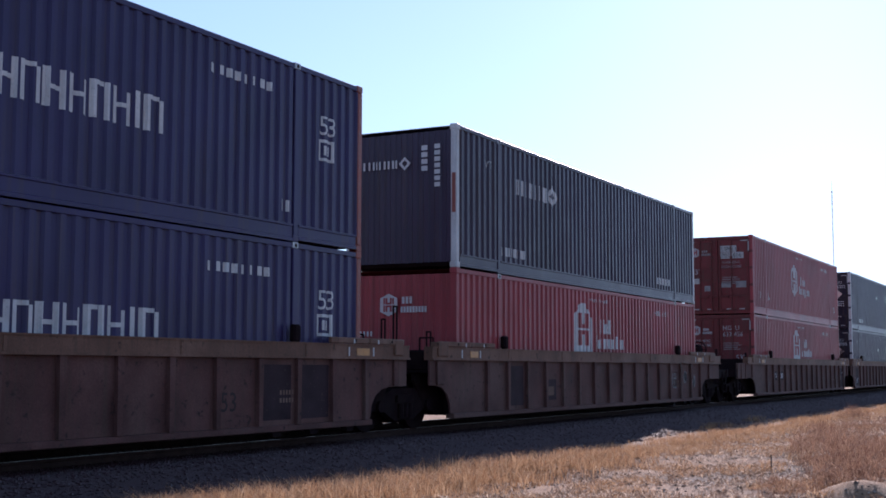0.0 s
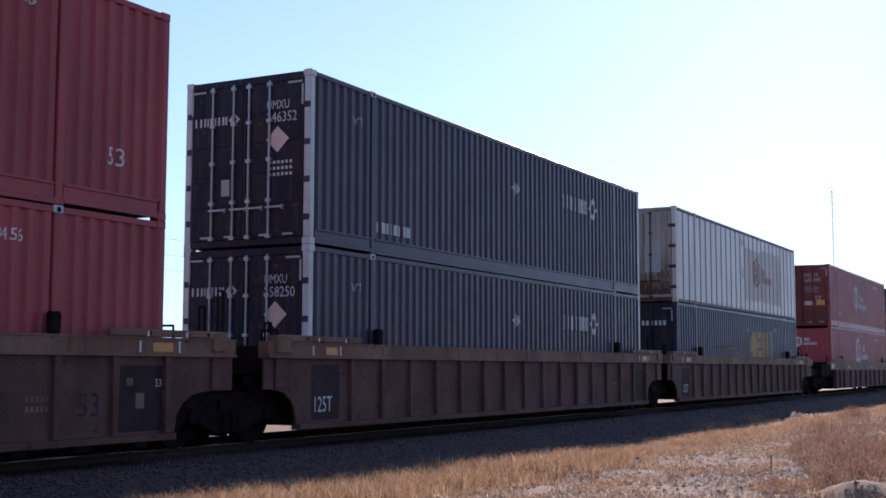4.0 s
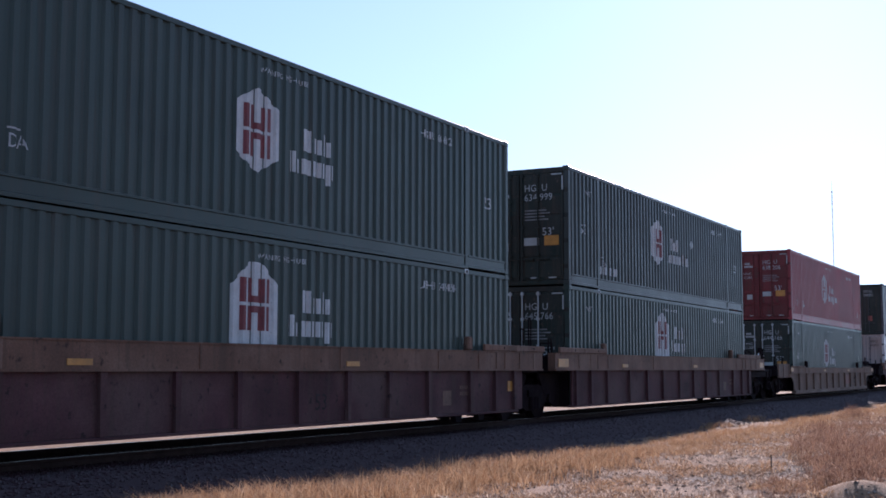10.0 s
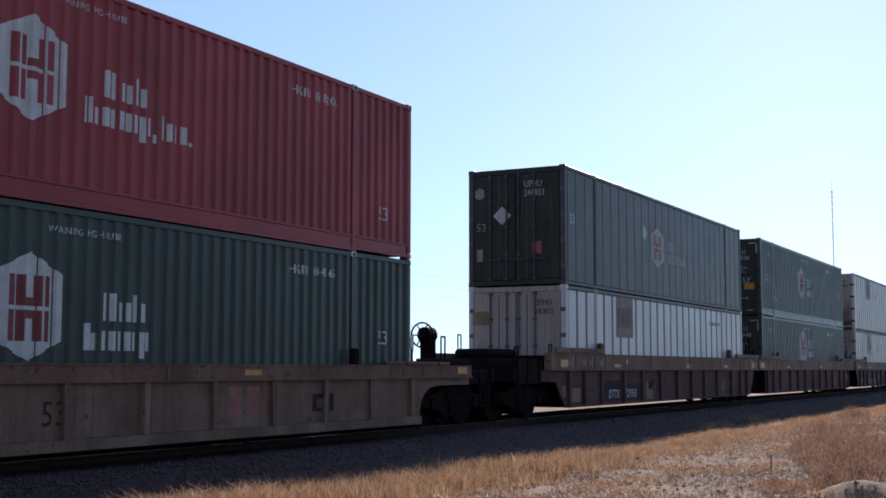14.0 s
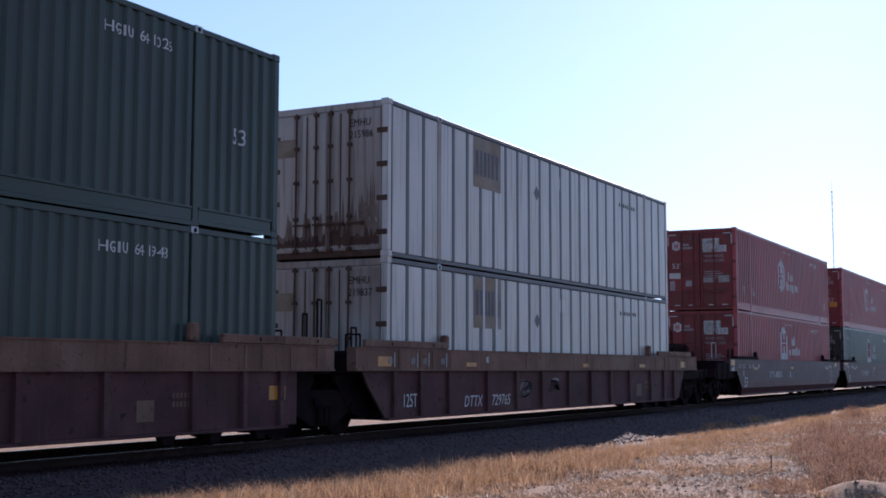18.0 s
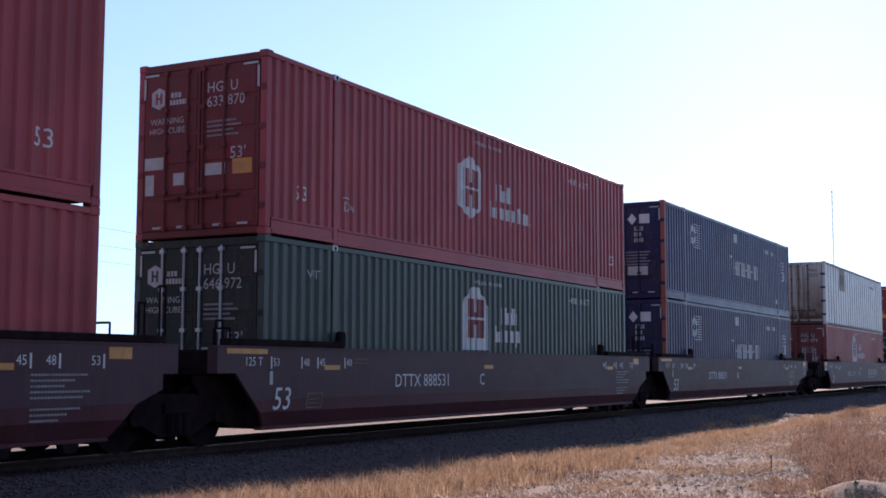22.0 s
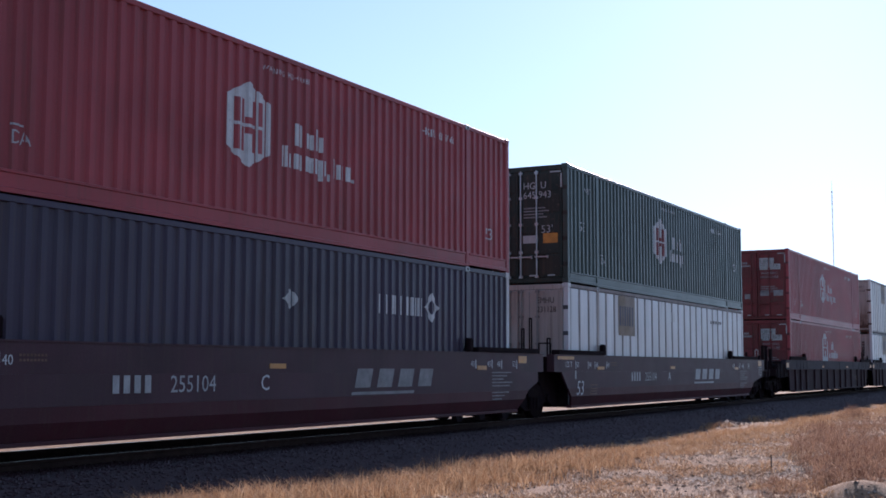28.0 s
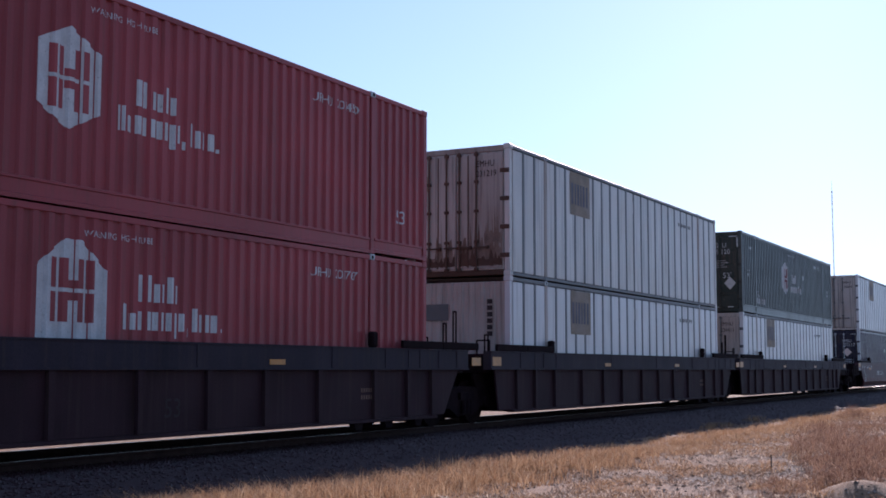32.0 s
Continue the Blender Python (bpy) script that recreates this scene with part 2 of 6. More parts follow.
def earth_material():
    """Pale gravel and dust with straw-coloured patches; a darker strip along the track."""
    m = bpy.data.materials.new("gravelly_ground")
    m.use_nodes = True
    n, l = m.node_tree.nodes, m.node_tree.links
    b = n["Principled BSDF"]
    b.inputs["Roughness"].default_value = 0.95
    tc = n.new("ShaderNodeTexCoord")
    def tex(scale, detail, rough=0.6):
        t = n.new("ShaderNodeTexNoise")
        t.inputs["Scale"].default_value, t.inputs["Detail"].default_value, t.inputs["Roughness"].default_value = scale, detail, rough
        l.new(tc.outputs["Object"], t.inputs["Vector"])
        return t.outputs["Fac"]
    def rng(v, lo, hi):
        r = n.new("ShaderNodeMapRange")
        r.inputs["From Min"].default_value, r.inputs["From Max"].default_value = lo, hi
        l.new(v, r.inputs["Value"])
        return r.outputs[0]
    def mix(f, a, c):
        x = n.new("ShaderNodeMix")
        x.data_type = "RGBA"
        l.new(f, x.inputs[0])
        for s, v in ((6, a), (7, c)):
            if isinstance(v, tuple):
                x.inputs[s].default_value = (*v, 1)
            else:
                l.new(v, x.inputs[s])
        return x.outputs[2]
    gravel = mix(rng(tex(5, 6, 0.7), 0.36, 0.64), (0.085, 0.058, 0.042), (0.25, 0.182, 0.135))
    pebble = n.new("ShaderNodeTexVoronoi")
    pebble.inputs["Scale"].default_value = 45
    l.new(tc.outputs["Object"], pebble.inputs["Vector"])
    gravel = mix(rng(pebble.outputs["Distance"], 0.15, 0.6), gravel, (0.13, 0.10, 0.085))
    straw = mix(rng(tex(9, 4), 0.3, 0.7), (0.19, 0.105, 0.060), (0.34, 0.205, 0.12))
    track_strip = mix(rng(tex(26, 5), 0.3, 0.7), (0.034, 0.016, 0.018), (0.060, 0.031, 0.033))
    sep = n.new("ShaderNodeSeparateXYZ")
    l.new(tc.outputs["Object"], sep.inputs[0])
    beyond = n.new("ShaderNodeMath")
    beyond.operation = "MAXIMUM"
    l.new(rng(tex(0.55, 5), 0.36, 0.56), beyond.inputs[0])
    l.new(rng(sep.outputs[1], 13.8, 15.0), beyond.inputs[1])
    col = mix(beyond.outputs[0], gravel, straw)
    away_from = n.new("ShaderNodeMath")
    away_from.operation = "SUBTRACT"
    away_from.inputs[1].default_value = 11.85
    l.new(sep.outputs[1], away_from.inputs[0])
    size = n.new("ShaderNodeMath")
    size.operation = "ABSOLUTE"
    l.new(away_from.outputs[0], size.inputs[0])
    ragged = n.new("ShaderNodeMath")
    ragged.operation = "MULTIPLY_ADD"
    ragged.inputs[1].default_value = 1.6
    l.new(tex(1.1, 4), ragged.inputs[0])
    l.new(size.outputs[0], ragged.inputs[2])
    col = mix(rng(ragged.outputs[0], 3.3, 3.9), track_strip, col)
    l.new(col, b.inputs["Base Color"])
    bp = n.new("ShaderNodeBump")
    bp.inputs["Strength"].default_value, bp.inputs["Distance"].default_value = 0.9, 0.03
    l.new(tex(30, 4), bp.inputs["Height"])
    l.new(bp.outputs[0], b.inputs["Normal"])
    return m


EARTH = earth_material()


# ---- building helpers ----
MESHES = {}


def finish(bm, name, smooth=False):
    me = bpy.data.meshes.new(name)
    bmesh.ops.recalc_face_normals(bm, faces=bm.faces)
    bm.to_mesh(me)
    bm.free()
    me.materials.append(None)
    if smooth:
        me.shade_smooth()
    return me


def shared(key, make, smooth=False):
    """The mesh for this key, built once."""
    if key not in MESHES:
        bm = bmesh.new()
        make(bm)
        MESHES[key] = finish(bm, key if isinstance(key, str) else str(key[0]), smooth)
    return MESHES[key]


def part(name, me, mat, parent, label="", at=(0, 0, 0), turn=0.0):
    """One mesh object under a thing or under a part."""
    if isinstance(me, bmesh.types.BMesh):
        me = finish(me, name)
    ob = new(name, me)
    ob.material_slots[0].link = "OBJECT"
    ob.material_slots[0].material = mat
    ob.parent = parent
    ob.matrix_basis = pose(*at, 0, 0, turn)
    if label:
        ob["label"] = label
    return ob


def thing(name, label, category, group="", kind="", at=(0, 0, 0)):
    ob = new(name)
    ob.empty_display_size = 0.3
    ob.matrix_basis = pose(*at)
    return tagged(ob, label, category, group, kind)


def box(bm, x0, x1, y0, y1, z0, z1, bevel=0.0):
    v = [bm.verts.new((x, y, z)) for x in (x0, x1) for y in (y0, y1) for z in (z0, z1)]
    f = [bm.faces.new([v[i] for i in q]) for q in ((0, 1, 3, 2), (4, 6, 7, 5), (0, 4, 5, 1), (2, 3, 7, 6), (0, 2, 6, 4), (1, 5, 7, 3))]
    if bevel:
        edges = list({e for q in f for e in q.edges})
        bmesh.ops.bevel(bm, geom=edges, offset=bevel, segments=1, affect="EDGES")


def box_mesh(x0, x1, y0, y1, z0, z1, bevel=0.0):
    """A shared bevelled block mesh of that size and place."""
    key = ("block", *(round(v, 4) for v in (x0, x1, y0, y1, z0, z1, bevel)))
    return shared(key, lambda bm: box(bm, x0, x1, y0, y1, z0, z1, bevel))


def rod(bm, a, b, r, seg=8, r2=None):
    a, b = Vector(a), Vector(b)
    d = (b - a).normalized()
    u = d.orthogonal().normalized()
    w = d.cross(u)
    r2 = r if r2 is None else r2
    ring = [[bm.verts.new(p + (u * math.cos(k * math.tau / seg) + w * math.sin(k * math.tau / seg)) * q) for k in range(seg)] for p, q in ((a, r), (b, r2))]
    for k in range(seg):
        bm.faces.new((ring[0][k], ring[0][(k + 1) % seg], ring[1][(k + 1) % seg], ring[1][k]))
    bm.faces.new(ring[0][::-1])
    bm.faces.new(ring[1])


def slab(bm, pts, y0, y1):
    """A plate whose outline is given in x and z, from y0 to y1."""
    a = [bm.verts.new((x, y0, z)) for x, z in pts]
    b = [bm.verts.new((x, y1, z)) for x, z in pts]
    bm.faces.new(a)
    bm.faces.new(b[::-1])
    for k in range(len(pts)):
        j = (k + 1) % len(pts)
        bm.faces.new((a[k], b[k], b[j], a[j]))


# ---- corrugated sides and what is painted on them ----
PITCH, CREST, SLOPE, DEPTH = 0.254, 0.095, 0.034, 0.040
BREAKS = (0.0, CREST, CREST + SLOPE, 2 * CREST + SLOPE)


def wave(x):
    """How far the corrugated sheet lies behind its outer face at x."""
    u = x % PITCH
    if u <= CREST:
        return 0.0
    if u < CREST + SLOPE:
        return DEPTH * (u - CREST) / SLOPE
    if u <= 2 * CREST + SLOPE:
        return DEPTH
    return DEPTH * (PITCH - u) / SLOPE


def breaks_between(x0, x1):
    out = []
    k = int(x0 // PITCH)
    while k * PITCH < x1:
        out += [k * PITCH + b for b in BREAKS if x0 + 1e-4 < k * PITCH + b < x1 - 1e-4]
        k += 1
    return out


FACE_Y = 0.012


def corrugated(bm):
    xs = [0.06] + breaks_between(0.06, LONG - 0.06) + [LONG - 0.06]
    rows = []
    for x in xs:
        y = FACE_Y + wave(x)
        rows.append([bm.verts.new((x, y, 0.275)), bm.verts.new((x, y, TALL - 0.05))])
    for a, b in zip(rows, rows[1:]):
        bm.faces.new((a[0], b[0], b[1], a[1]))


def flat_shape(polys):
    """A bmesh in the x-z plane out of outlines."""
    bm = bmesh.new()
    for pts in polys:
        bm.faces.new([bm.verts.new((x, 0, z)) for x, z in pts])
    return bm


def rect(x, z, w, h):
    return [(x, z), (x + w, z), (x + w, z + h), (x, z + h)]


def lettering(text, size, width=1.0):
    """Flat letters in the x-z plane, from the origin to the right."""
    cu = bpy.data.curves.new("text", "FONT")
    cu.body, cu.size, cu.resolution_u = text, size / 0.7, 2
    ob = bpy.data.objects.new("text", cu)
    me = ob.to_mesh()
    bm = bmesh.new()
    bm.from_mesh(me)
    ob.to_mesh_clear()
    bpy.data.objects.remove(ob)
    for v in bm.verts:
        v.co = (v.co.x * width, 0, v.co.y)
    return bm


def drape(bm, x, z, mode):
    """Move a flat shape to x, z on a side and let it follow the surface there."""
    for v in bm.verts:
        v.co.x += x
        v.co.z += z
    if mode == "corrugated":
        lo, hi = min(v.co.x for v in bm.verts), max(v.co.x for v in bm.verts)
        for c in breaks_between(lo, hi):
            bmesh.ops.bisect_plane(bm, geom=bm.verts[:] + bm.edges[:] + bm.faces[:], plane_co=(c, 0, 0), plane_no=(1, 0, 0), dist=1e-5)
        for v in bm.verts:
            v.co.y = FACE_Y + wave(v.co.x) - 0.004
    elif mode == "end":
        for v in bm.verts:
            v.co = (-0.021, WIDE - v.co.x, v.co.z)
    else:
        for v in bm.verts:
            v.co.y = mode
    return bm


def paint(name, key, make, x, z, mode, mat, parent, label=""):
    """Lettering or an emblem as a thin painted part on a side or an end."""
    k = ("paint", key, round(x, 3), round(z, 3), mode)
    if k not in MESHES:
        MESHES[k] = finish(drape(make(), x, z, mode), name)
    return part(name, MESHES[k], mat, parent, label)


def words(text, size, x, z, mode, parent, mat=None, width=1.0):
    return paint("lettering", (text, size, width), lambda: lettering(text, size, width), x, z, mode, mat or LETTER, parent)


def scrawl(seed, w, h):
    """Sprayed loops: a few curling ribbons of uneven width."""
    r = random.Random(seed)
    out = []
    for k in range(4):
        p, q, u, v = r.choice((1, 2, 3)), r.choice((2, 3)), r.uniform(0, 6.28), r.uniform(0, 6.28)
        cx, cz, ax, az = w * r.uniform(0.35, 0.65), h * r.uniform(0.3, 0.7), w * r.uniform(0.15, 0.34), h * r.uniform(0.15, 0.30)
        wide = r.uniform(0.012, 0.026)
        path = [(cx + ax * math.sin(p * t * 0.18 + u), cz + az * math.sin(q * t * 0.18 + v)) for t in range(26)]
        for (x0, z0), (x1, z1) in zip(path, path[1:]):
            d = math.hypot(x1 - x0, z1 - z0) or 1.0
            nx, nz = -(z1 - z0) / d * wide, (x1 - x0) / d * wide
            out.append([(x0 - nx, z0 - nz), (x1 - nx, z1 - nz), (x1 + nx, z1 + nz), (x0 + nx, z0 + nz)])
    return flat_shape(out)


def bars(count, w, h, gap=0.35):
    """Plain bars, one to a letter."""
    step = w / count
    return flat_shape([rect(i * step, 0, step * (1 - gap), h) for i in range(count)])


def bar_row(count, w, h, x, z, mode, parent, mat=None, gap=0.35, name="lettering"):
    return paint(name, ("bars", count, w, h, gap), lambda: bars(count, w, h, gap), x, z, mode, mat or LETTER, parent)


def hexagon(w, h):
    return [(0, h * 0.2), (w / 2, 0), (w, h * 0.2), (w, h * 0.8), (w / 2, h), (0, h * 0.8)]


def house(w, h):
    return [(0, 0), (w, 0), (w, h * 0.72), (w * 0.62, h), (w * 0.38, h), (0, h * 0.72)]


def emblem_strokes(w, h):
    """Bars inside the six-sided emblem."""
    out = []
    for x, wide in ((0.19, 0.10), (0.32, 0.11), (0.57, 0.11), (0.71, 0.10)):
        out += [rect(w * x, h * 0.19, w * wide, h * 0.29), rect(w * x, h * 0.52, w * wide, h * 0.29)]
    return flat_shape(out + [rect(w * 0.43, h * 0.40, w * 0.14, h * 0.08), rect(w * 0.43, h * 0.52, w * 0.14, h * 0.08)])


def lozenge(w, h):
    return flat_shape([[(0, h / 2), (w / 2, 0), (w, h / 2), (w / 2, h)]])


# ---- containers ----
def castings(root, mat):
    for x in (0.0, LONG - 0.16):
        for y in (-0.006, WIDE - 0.154):
            for z in (0.0, TALL - 0.112):
                part("corner_casting", box_mesh(x - 0.004, x + 0.164, y, y + 0.16, z, z + 0.118, 0.012), mat, root)


def frame_parts(root, mat, post_mat, thick=0.12, lift=None):
    for x in (0.0, LONG - 0.13):
        for y in (0.0, WIDE - 0.13):
            part("corner_post", box_mesh(x, x + 0.13, y, y + 0.13, 0.118, TALL - 0.112, 0.01), post_mat, root)
    for y in (0.0, WIDE - 0.08):
        part("top_rail", box_mesh(0.16, LONG - 0.16, y + 0.004, y + 0.076, TALL - 0.10, TALL - 0.014, 0.008), mat, root)
    for x in (1.98, LONG - 1.98):
        for y in (-0.004, WIDE - 0.096):
            part("lifting_post", box_mesh(x - thick / 2, x + thick / 2, y, y + 0.10, 0.06, TALL - 0.10, 0.01), lift or mat, root)
            pale = part("lifting_casting", box_mesh(x - 0.08, x + 0.08, y - 0.004, y + 0.15, TALL - 0.105, TALL + 0.002, 0.01), GALV if y < 1 else mat, root, "pale steel lifting casting")
            if y < 1:
                # raised black disc: the dark inside of a hole given as colour
                part("casting_hole", shared("casting_hole", lambda bm: rod(bm, (0, -0.012, 0), (0, -0.0075, 0), 0.034, 10)), GRIME, pale, "", (x, 0, TALL - 0.055))
            part("lower_casting", box_mesh(x - 0.08, x + 0.08, y - 0.003, y + 0.15, 0.0, 0.10, 0.01), mat, root)


def bottom_rails(root, mat):
    def make(bm):
        for a, b in ((0.17, 1.90), (2.06, LONG - 2.06), (LONG - 1.90, LONG - 0.17)):
            lo = 0.004 if a > 2 and b < LONG - 2 else 0.030
            pts = [(-0.006, lo), (-0.006, lo + 0.053), (0.012, lo + 0.063), (0.012, 0.235), (-0.006, 0.245), (-0.006, 0.275), (0.05, 0.290), (0.05, lo)]
            ring = [[bm.verts.new((x, y, z)) for y, z in pts] for x in (a, b)]
            for k in range(len(pts)):
                j = (k + 1) % len(pts)
                bm.faces.new((ring[0][k], ring[0][j], ring[1][j], ring[1][k]))
            bm.faces.new(ring[0])
            bm.faces.new(ring[1][::-1])
    me = shared("bottom_rail", make)
    part("bottom_rail", me, mat, root)
    part("bottom_rail", me, mat, root, "", (LONG, WIDE, 0), 180)


def roof_and_floor(root, mat):
    def roof(bm):
        line, x = [], 0.10
        while x < LONG - 0.36:
            line += [(x, TALL - 0.012), (x + 0.16, TALL - 0.012), (x + 0.19, TALL - 0.032), (x + 0.23, TALL - 0.032)]
            x += 0.26
        line.append((LONG - 0.10, TALL - 0.012))
        rows = [(bm.verts.new((x, 0.05, z)), bm.verts.new((x, WIDE - 0.05, z))) for x, z in line]
        for p, q in zip(rows, rows[1:]):
            bm.faces.new((p[0], q[0], q[1], p[1]))
    part("roof", shared("roof", roof), mat, root)
    def floor(bm):
        box(bm, 0.12, LONG - 0.12, 0.05, WIDE - 0.05, 0.05, 0.16)
    part("floor", shared("floor", floor), GRIME, root)


def doors(root, mat, rod_mat, hinge_mat, wide=0.0, plain=False):
    """Two door leaves with ribs, hinges, lock rods and handles on the end towards the viewer."""
    me = shared("door_leaf", lambda bm: box(bm, -0.002, 0.05, 0.0, 1.14, 0.0, 2.60, 0.008))
    panel = shared("door_panel", lambda bm: box(bm, -0.016, -0.0025, 0.06, 1.08, 0.0, 0.44, 0.006))
    for y in (0.145, WIDE - 0.145 - 1.14):
        d = part("door", me, mat, root, "", (0.0, y, 0.14))
        if plain:
            part("door_panel", shared("plain_door_panel", lambda bm: box(bm, -0.012, -0.0025, 0.03, 1.11, 0.03, 2.57, 0.006)), mat, d)
            part("seam", shared("door_seam", lambda bm: box(bm, -0.018, -0.0125, -0.014, 0.014, 0.05, 2.55)), rod_mat, d, "", (0, 0.86 if y < 1 else 0.45, 0))
        for k in range(0 if plain else 5):
            part("door_panel", panel, mat, d, "", (0, 0, 0.06 + k * 0.51))
        for u in ((0.646, 1.066) if y < 1 else (0.225, 0.665)):
            def lock(bm):
                rod(bm, (-0.05, 0, 0.0), (-0.05, 0, 2.62), 0.020, 8)
                for z in (0.02, 0.62, 1.30, 1.95, 2.56):
                    box(bm, -0.075, -0.017, -0.045, 0.045, z - 0.03, z + 0.03)
            part("lock_rod", shared("lock_rod", lock), rod_mat, d, "", (0, u, 0))
            def handle(bm):
                box(bm, -0.085, -0.06, -0.30, 0.05, 0.58, 0.615, 0.006)
                box(bm, -0.06, -0.017, -0.30, -0.26, 0.56, 0.63)
            part("handle", shared("door_handle", handle), rod_mat, d, "", (0, u, -0.10))
    for k in range(4):
        for y in (-0.002, WIDE - 0.138):
            part("hinge", box_mesh(-0.008 - wide * 0.06, -0.001, y + 0.004 - (wide if y > 1 else 0), y + (0.136 + wide if y < 1 else 0.10), 0.40 + k * 0.62, 0.50 + k * 0.62, 0.006), hinge_mat, root)
    part("door_header", box_mesh(0.0, 0.10, 0.13, WIDE - 0.13, TALL - 0.15, TALL - 0.02, 0.01), mat, root)
    part("door_sill", box_mesh(0.0, 0.10, 0.13, WIDE - 0.13, 0.02, 0.135, 0.01), RUST if mat is GRIMY else mat, root)


def rust_runs(seed, w, h, low):
    """A ragged rust stain: a mottled foot with runs of uneven height above it."""
    r = random.Random(seed)
    n = 26
    tops = [h * (low + (1 - low) * r.random() ** 2.6) for k in range(n + 1)]
    return flat_shape([[(w * k / n, 0.04 * r.random()), (w * (k + 1) / n, 0.04 * r.random()), (w * (k + 1) / n, tops[k + 1]), (w * k / n, tops[k])] for k in range(n)])


def rust_stains(root):
    for k, (x, z, w, h, low, mat) in enumerate(((1.36, 0.22, 1.06, 1.30, 0.30, RUSTWASH), (0.16, 0.22, 1.10, 0.80, 0.25, RUSTWASH), (1.36, 0.21, 1.06, 0.46, 0.35, RUST), (0.16, 0.21, 1.10, 0.34, 0.3, RUST), (1.98, 0.70, 0.40, 0.95, 0.25, RUSTWASH))):
        bm = drape(rust_runs(k + 3, w, h, low), x, z, "end")
        for v in bm.verts:
            v.co.x = -0.0135 - 0.0008 * k
        part("rust_stain", bm, mat, root, "brown rust stain")


def end_marks(root, low=True):
    """Reflective strips at the corners of the end."""
    for y in (0.16, WIDE - 0.44):
        part("reflective_strip", box_mesh(-0.024, -0.019, y, y + 0.28, TALL - 0.21, TALL - 0.175), STICKER, root)
    for y in (0.13, WIDE - 0.175):
        part("reflective_strip", box_mesh(-0.024, -0.019, y, y + 0.04, TALL - 0.58, TALL - 0.24), STICKER, root)
    if low:
        for y in (0.32, 0.80, 1.52, 2.02):
            part("reflective_strip", box_mesh(-0.026, -0.020, y, y + 0.20, 0.17, 0.205), STICKER, root)


def blank_end(root, mat):
    def wall(bm):
        n = 9
        w = (WIDE - 0.26) / n
        line = []
        for k in range(n):
            y = 0.13 + k * w
            line += [(0.010, y), (0.010, y + 0.38 * w), (0.040, y + 0.50 * w), (0.040, y + 0.88 * w)]
        line.append((0.010, WIDE - 0.13))
        rows = [(bm.verts.new((x, y, 0.12)), bm.verts.new((x, y, TALL - 0.11))) for x, y in line]
        for p, q in zip(rows, rows[1:]):
            bm.faces.new((p[0], q[0], q[1], p[1]))
    part("front_wall", shared("front_wall", wall), mat, root)


def far_end(root, mat):
    part("end_wall", box_mesh(LONG - 0.06, LONG - 0.02, 0.131, WIDE - 0.131, 0.12, TALL - 0.10), mat, root)


def emblem_marks(root, mode, back, emblem, low, suffix=True, number="", dx=0.0):
    """The six-sided emblem with its bars, the two words as bars, and the small rows of bars."""
    m = mode
    dx = dx + (0.15 if low else 0.0)
    shape = house(1.20, 1.28) if low else [(x + 0.06, z) for x, z in hexagon(1.08, 1.32)]
    base = 0.97 if not low else 1.22
    kind = "house" if low else "hexagon"
    paint("emblem", kind, lambda: flat_shape([shape]), 6.15 + dx, base, m, LETTER, root, "white six-sided emblem")
    def above(bm):
        for v in bm.verts:
            v.co.y -= 0.003
        return bm
    k = ("strokes", kind, m, dx)
    if k not in MESHES:
        wide = 1.20 if low else 1.08
        MESHES[k] = finish(above(drape(emblem_strokes(wide, 1.28), 6.15 + dx + (1.20 - wide) / 2, base, m)), "emblem_inlay")
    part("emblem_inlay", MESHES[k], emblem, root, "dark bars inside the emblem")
    z = 1.50 if not low else 1.78
    def first():
        return flat_shape([rect(x, 0, w, h) for x, w, h in ((0, 0.09, 0.36), (0.15, 0.09, 0.36), (0.31, 0.08, 0.25), (0.44, 0.08, 0.25), (0.58, 0.09, 0.36), (0.71, 0.08, 0.25))])
    paint("word_mark", "first", first, 7.98 + dx, z, m, LETTER, root)
    def second():
        out = [rect(x, z, w, h) for x, z, w, h in ((0, 0, 0.10, 0.34), (0.14, 0, 0.10, 0.22), (0.30, 0, 0.11, 0.25), (0.47, 0, 0.09, 0.25), (0.60, 0, 0.09, 0.25), (0.75, 0, 0.09, 0.25), (0.88, 0, 0.08, 0.25), (1.02, -0.10, 0.09, 0.35), (1.15, 0, 0.08, 0.25))]
        if suffix:
            out += [rect(x, z, w, h) for x, z, w, h in ((1.29, -0.07, 0.05, 0.12), (1.43, 0, 0.08, 0.33), (1.57, 0, 0.08, 0.25), (1.70, 0, 0.07, 0.25), (1.84, 0, 0.12, 0.25), (2.04, 0, 0.06, 0.06))]
        return flat_shape(out)
    paint("word_mark", ("second", suffix), second, 7.66 + dx, z - 0.38, m, LETTER, root)
    words("WARNING HIGH CUBE", 0.085, 7.24, 2.56, m, root)
    if number:
        words(number, 0.15, 12.30, 2.40, m, root, None, 1.12)


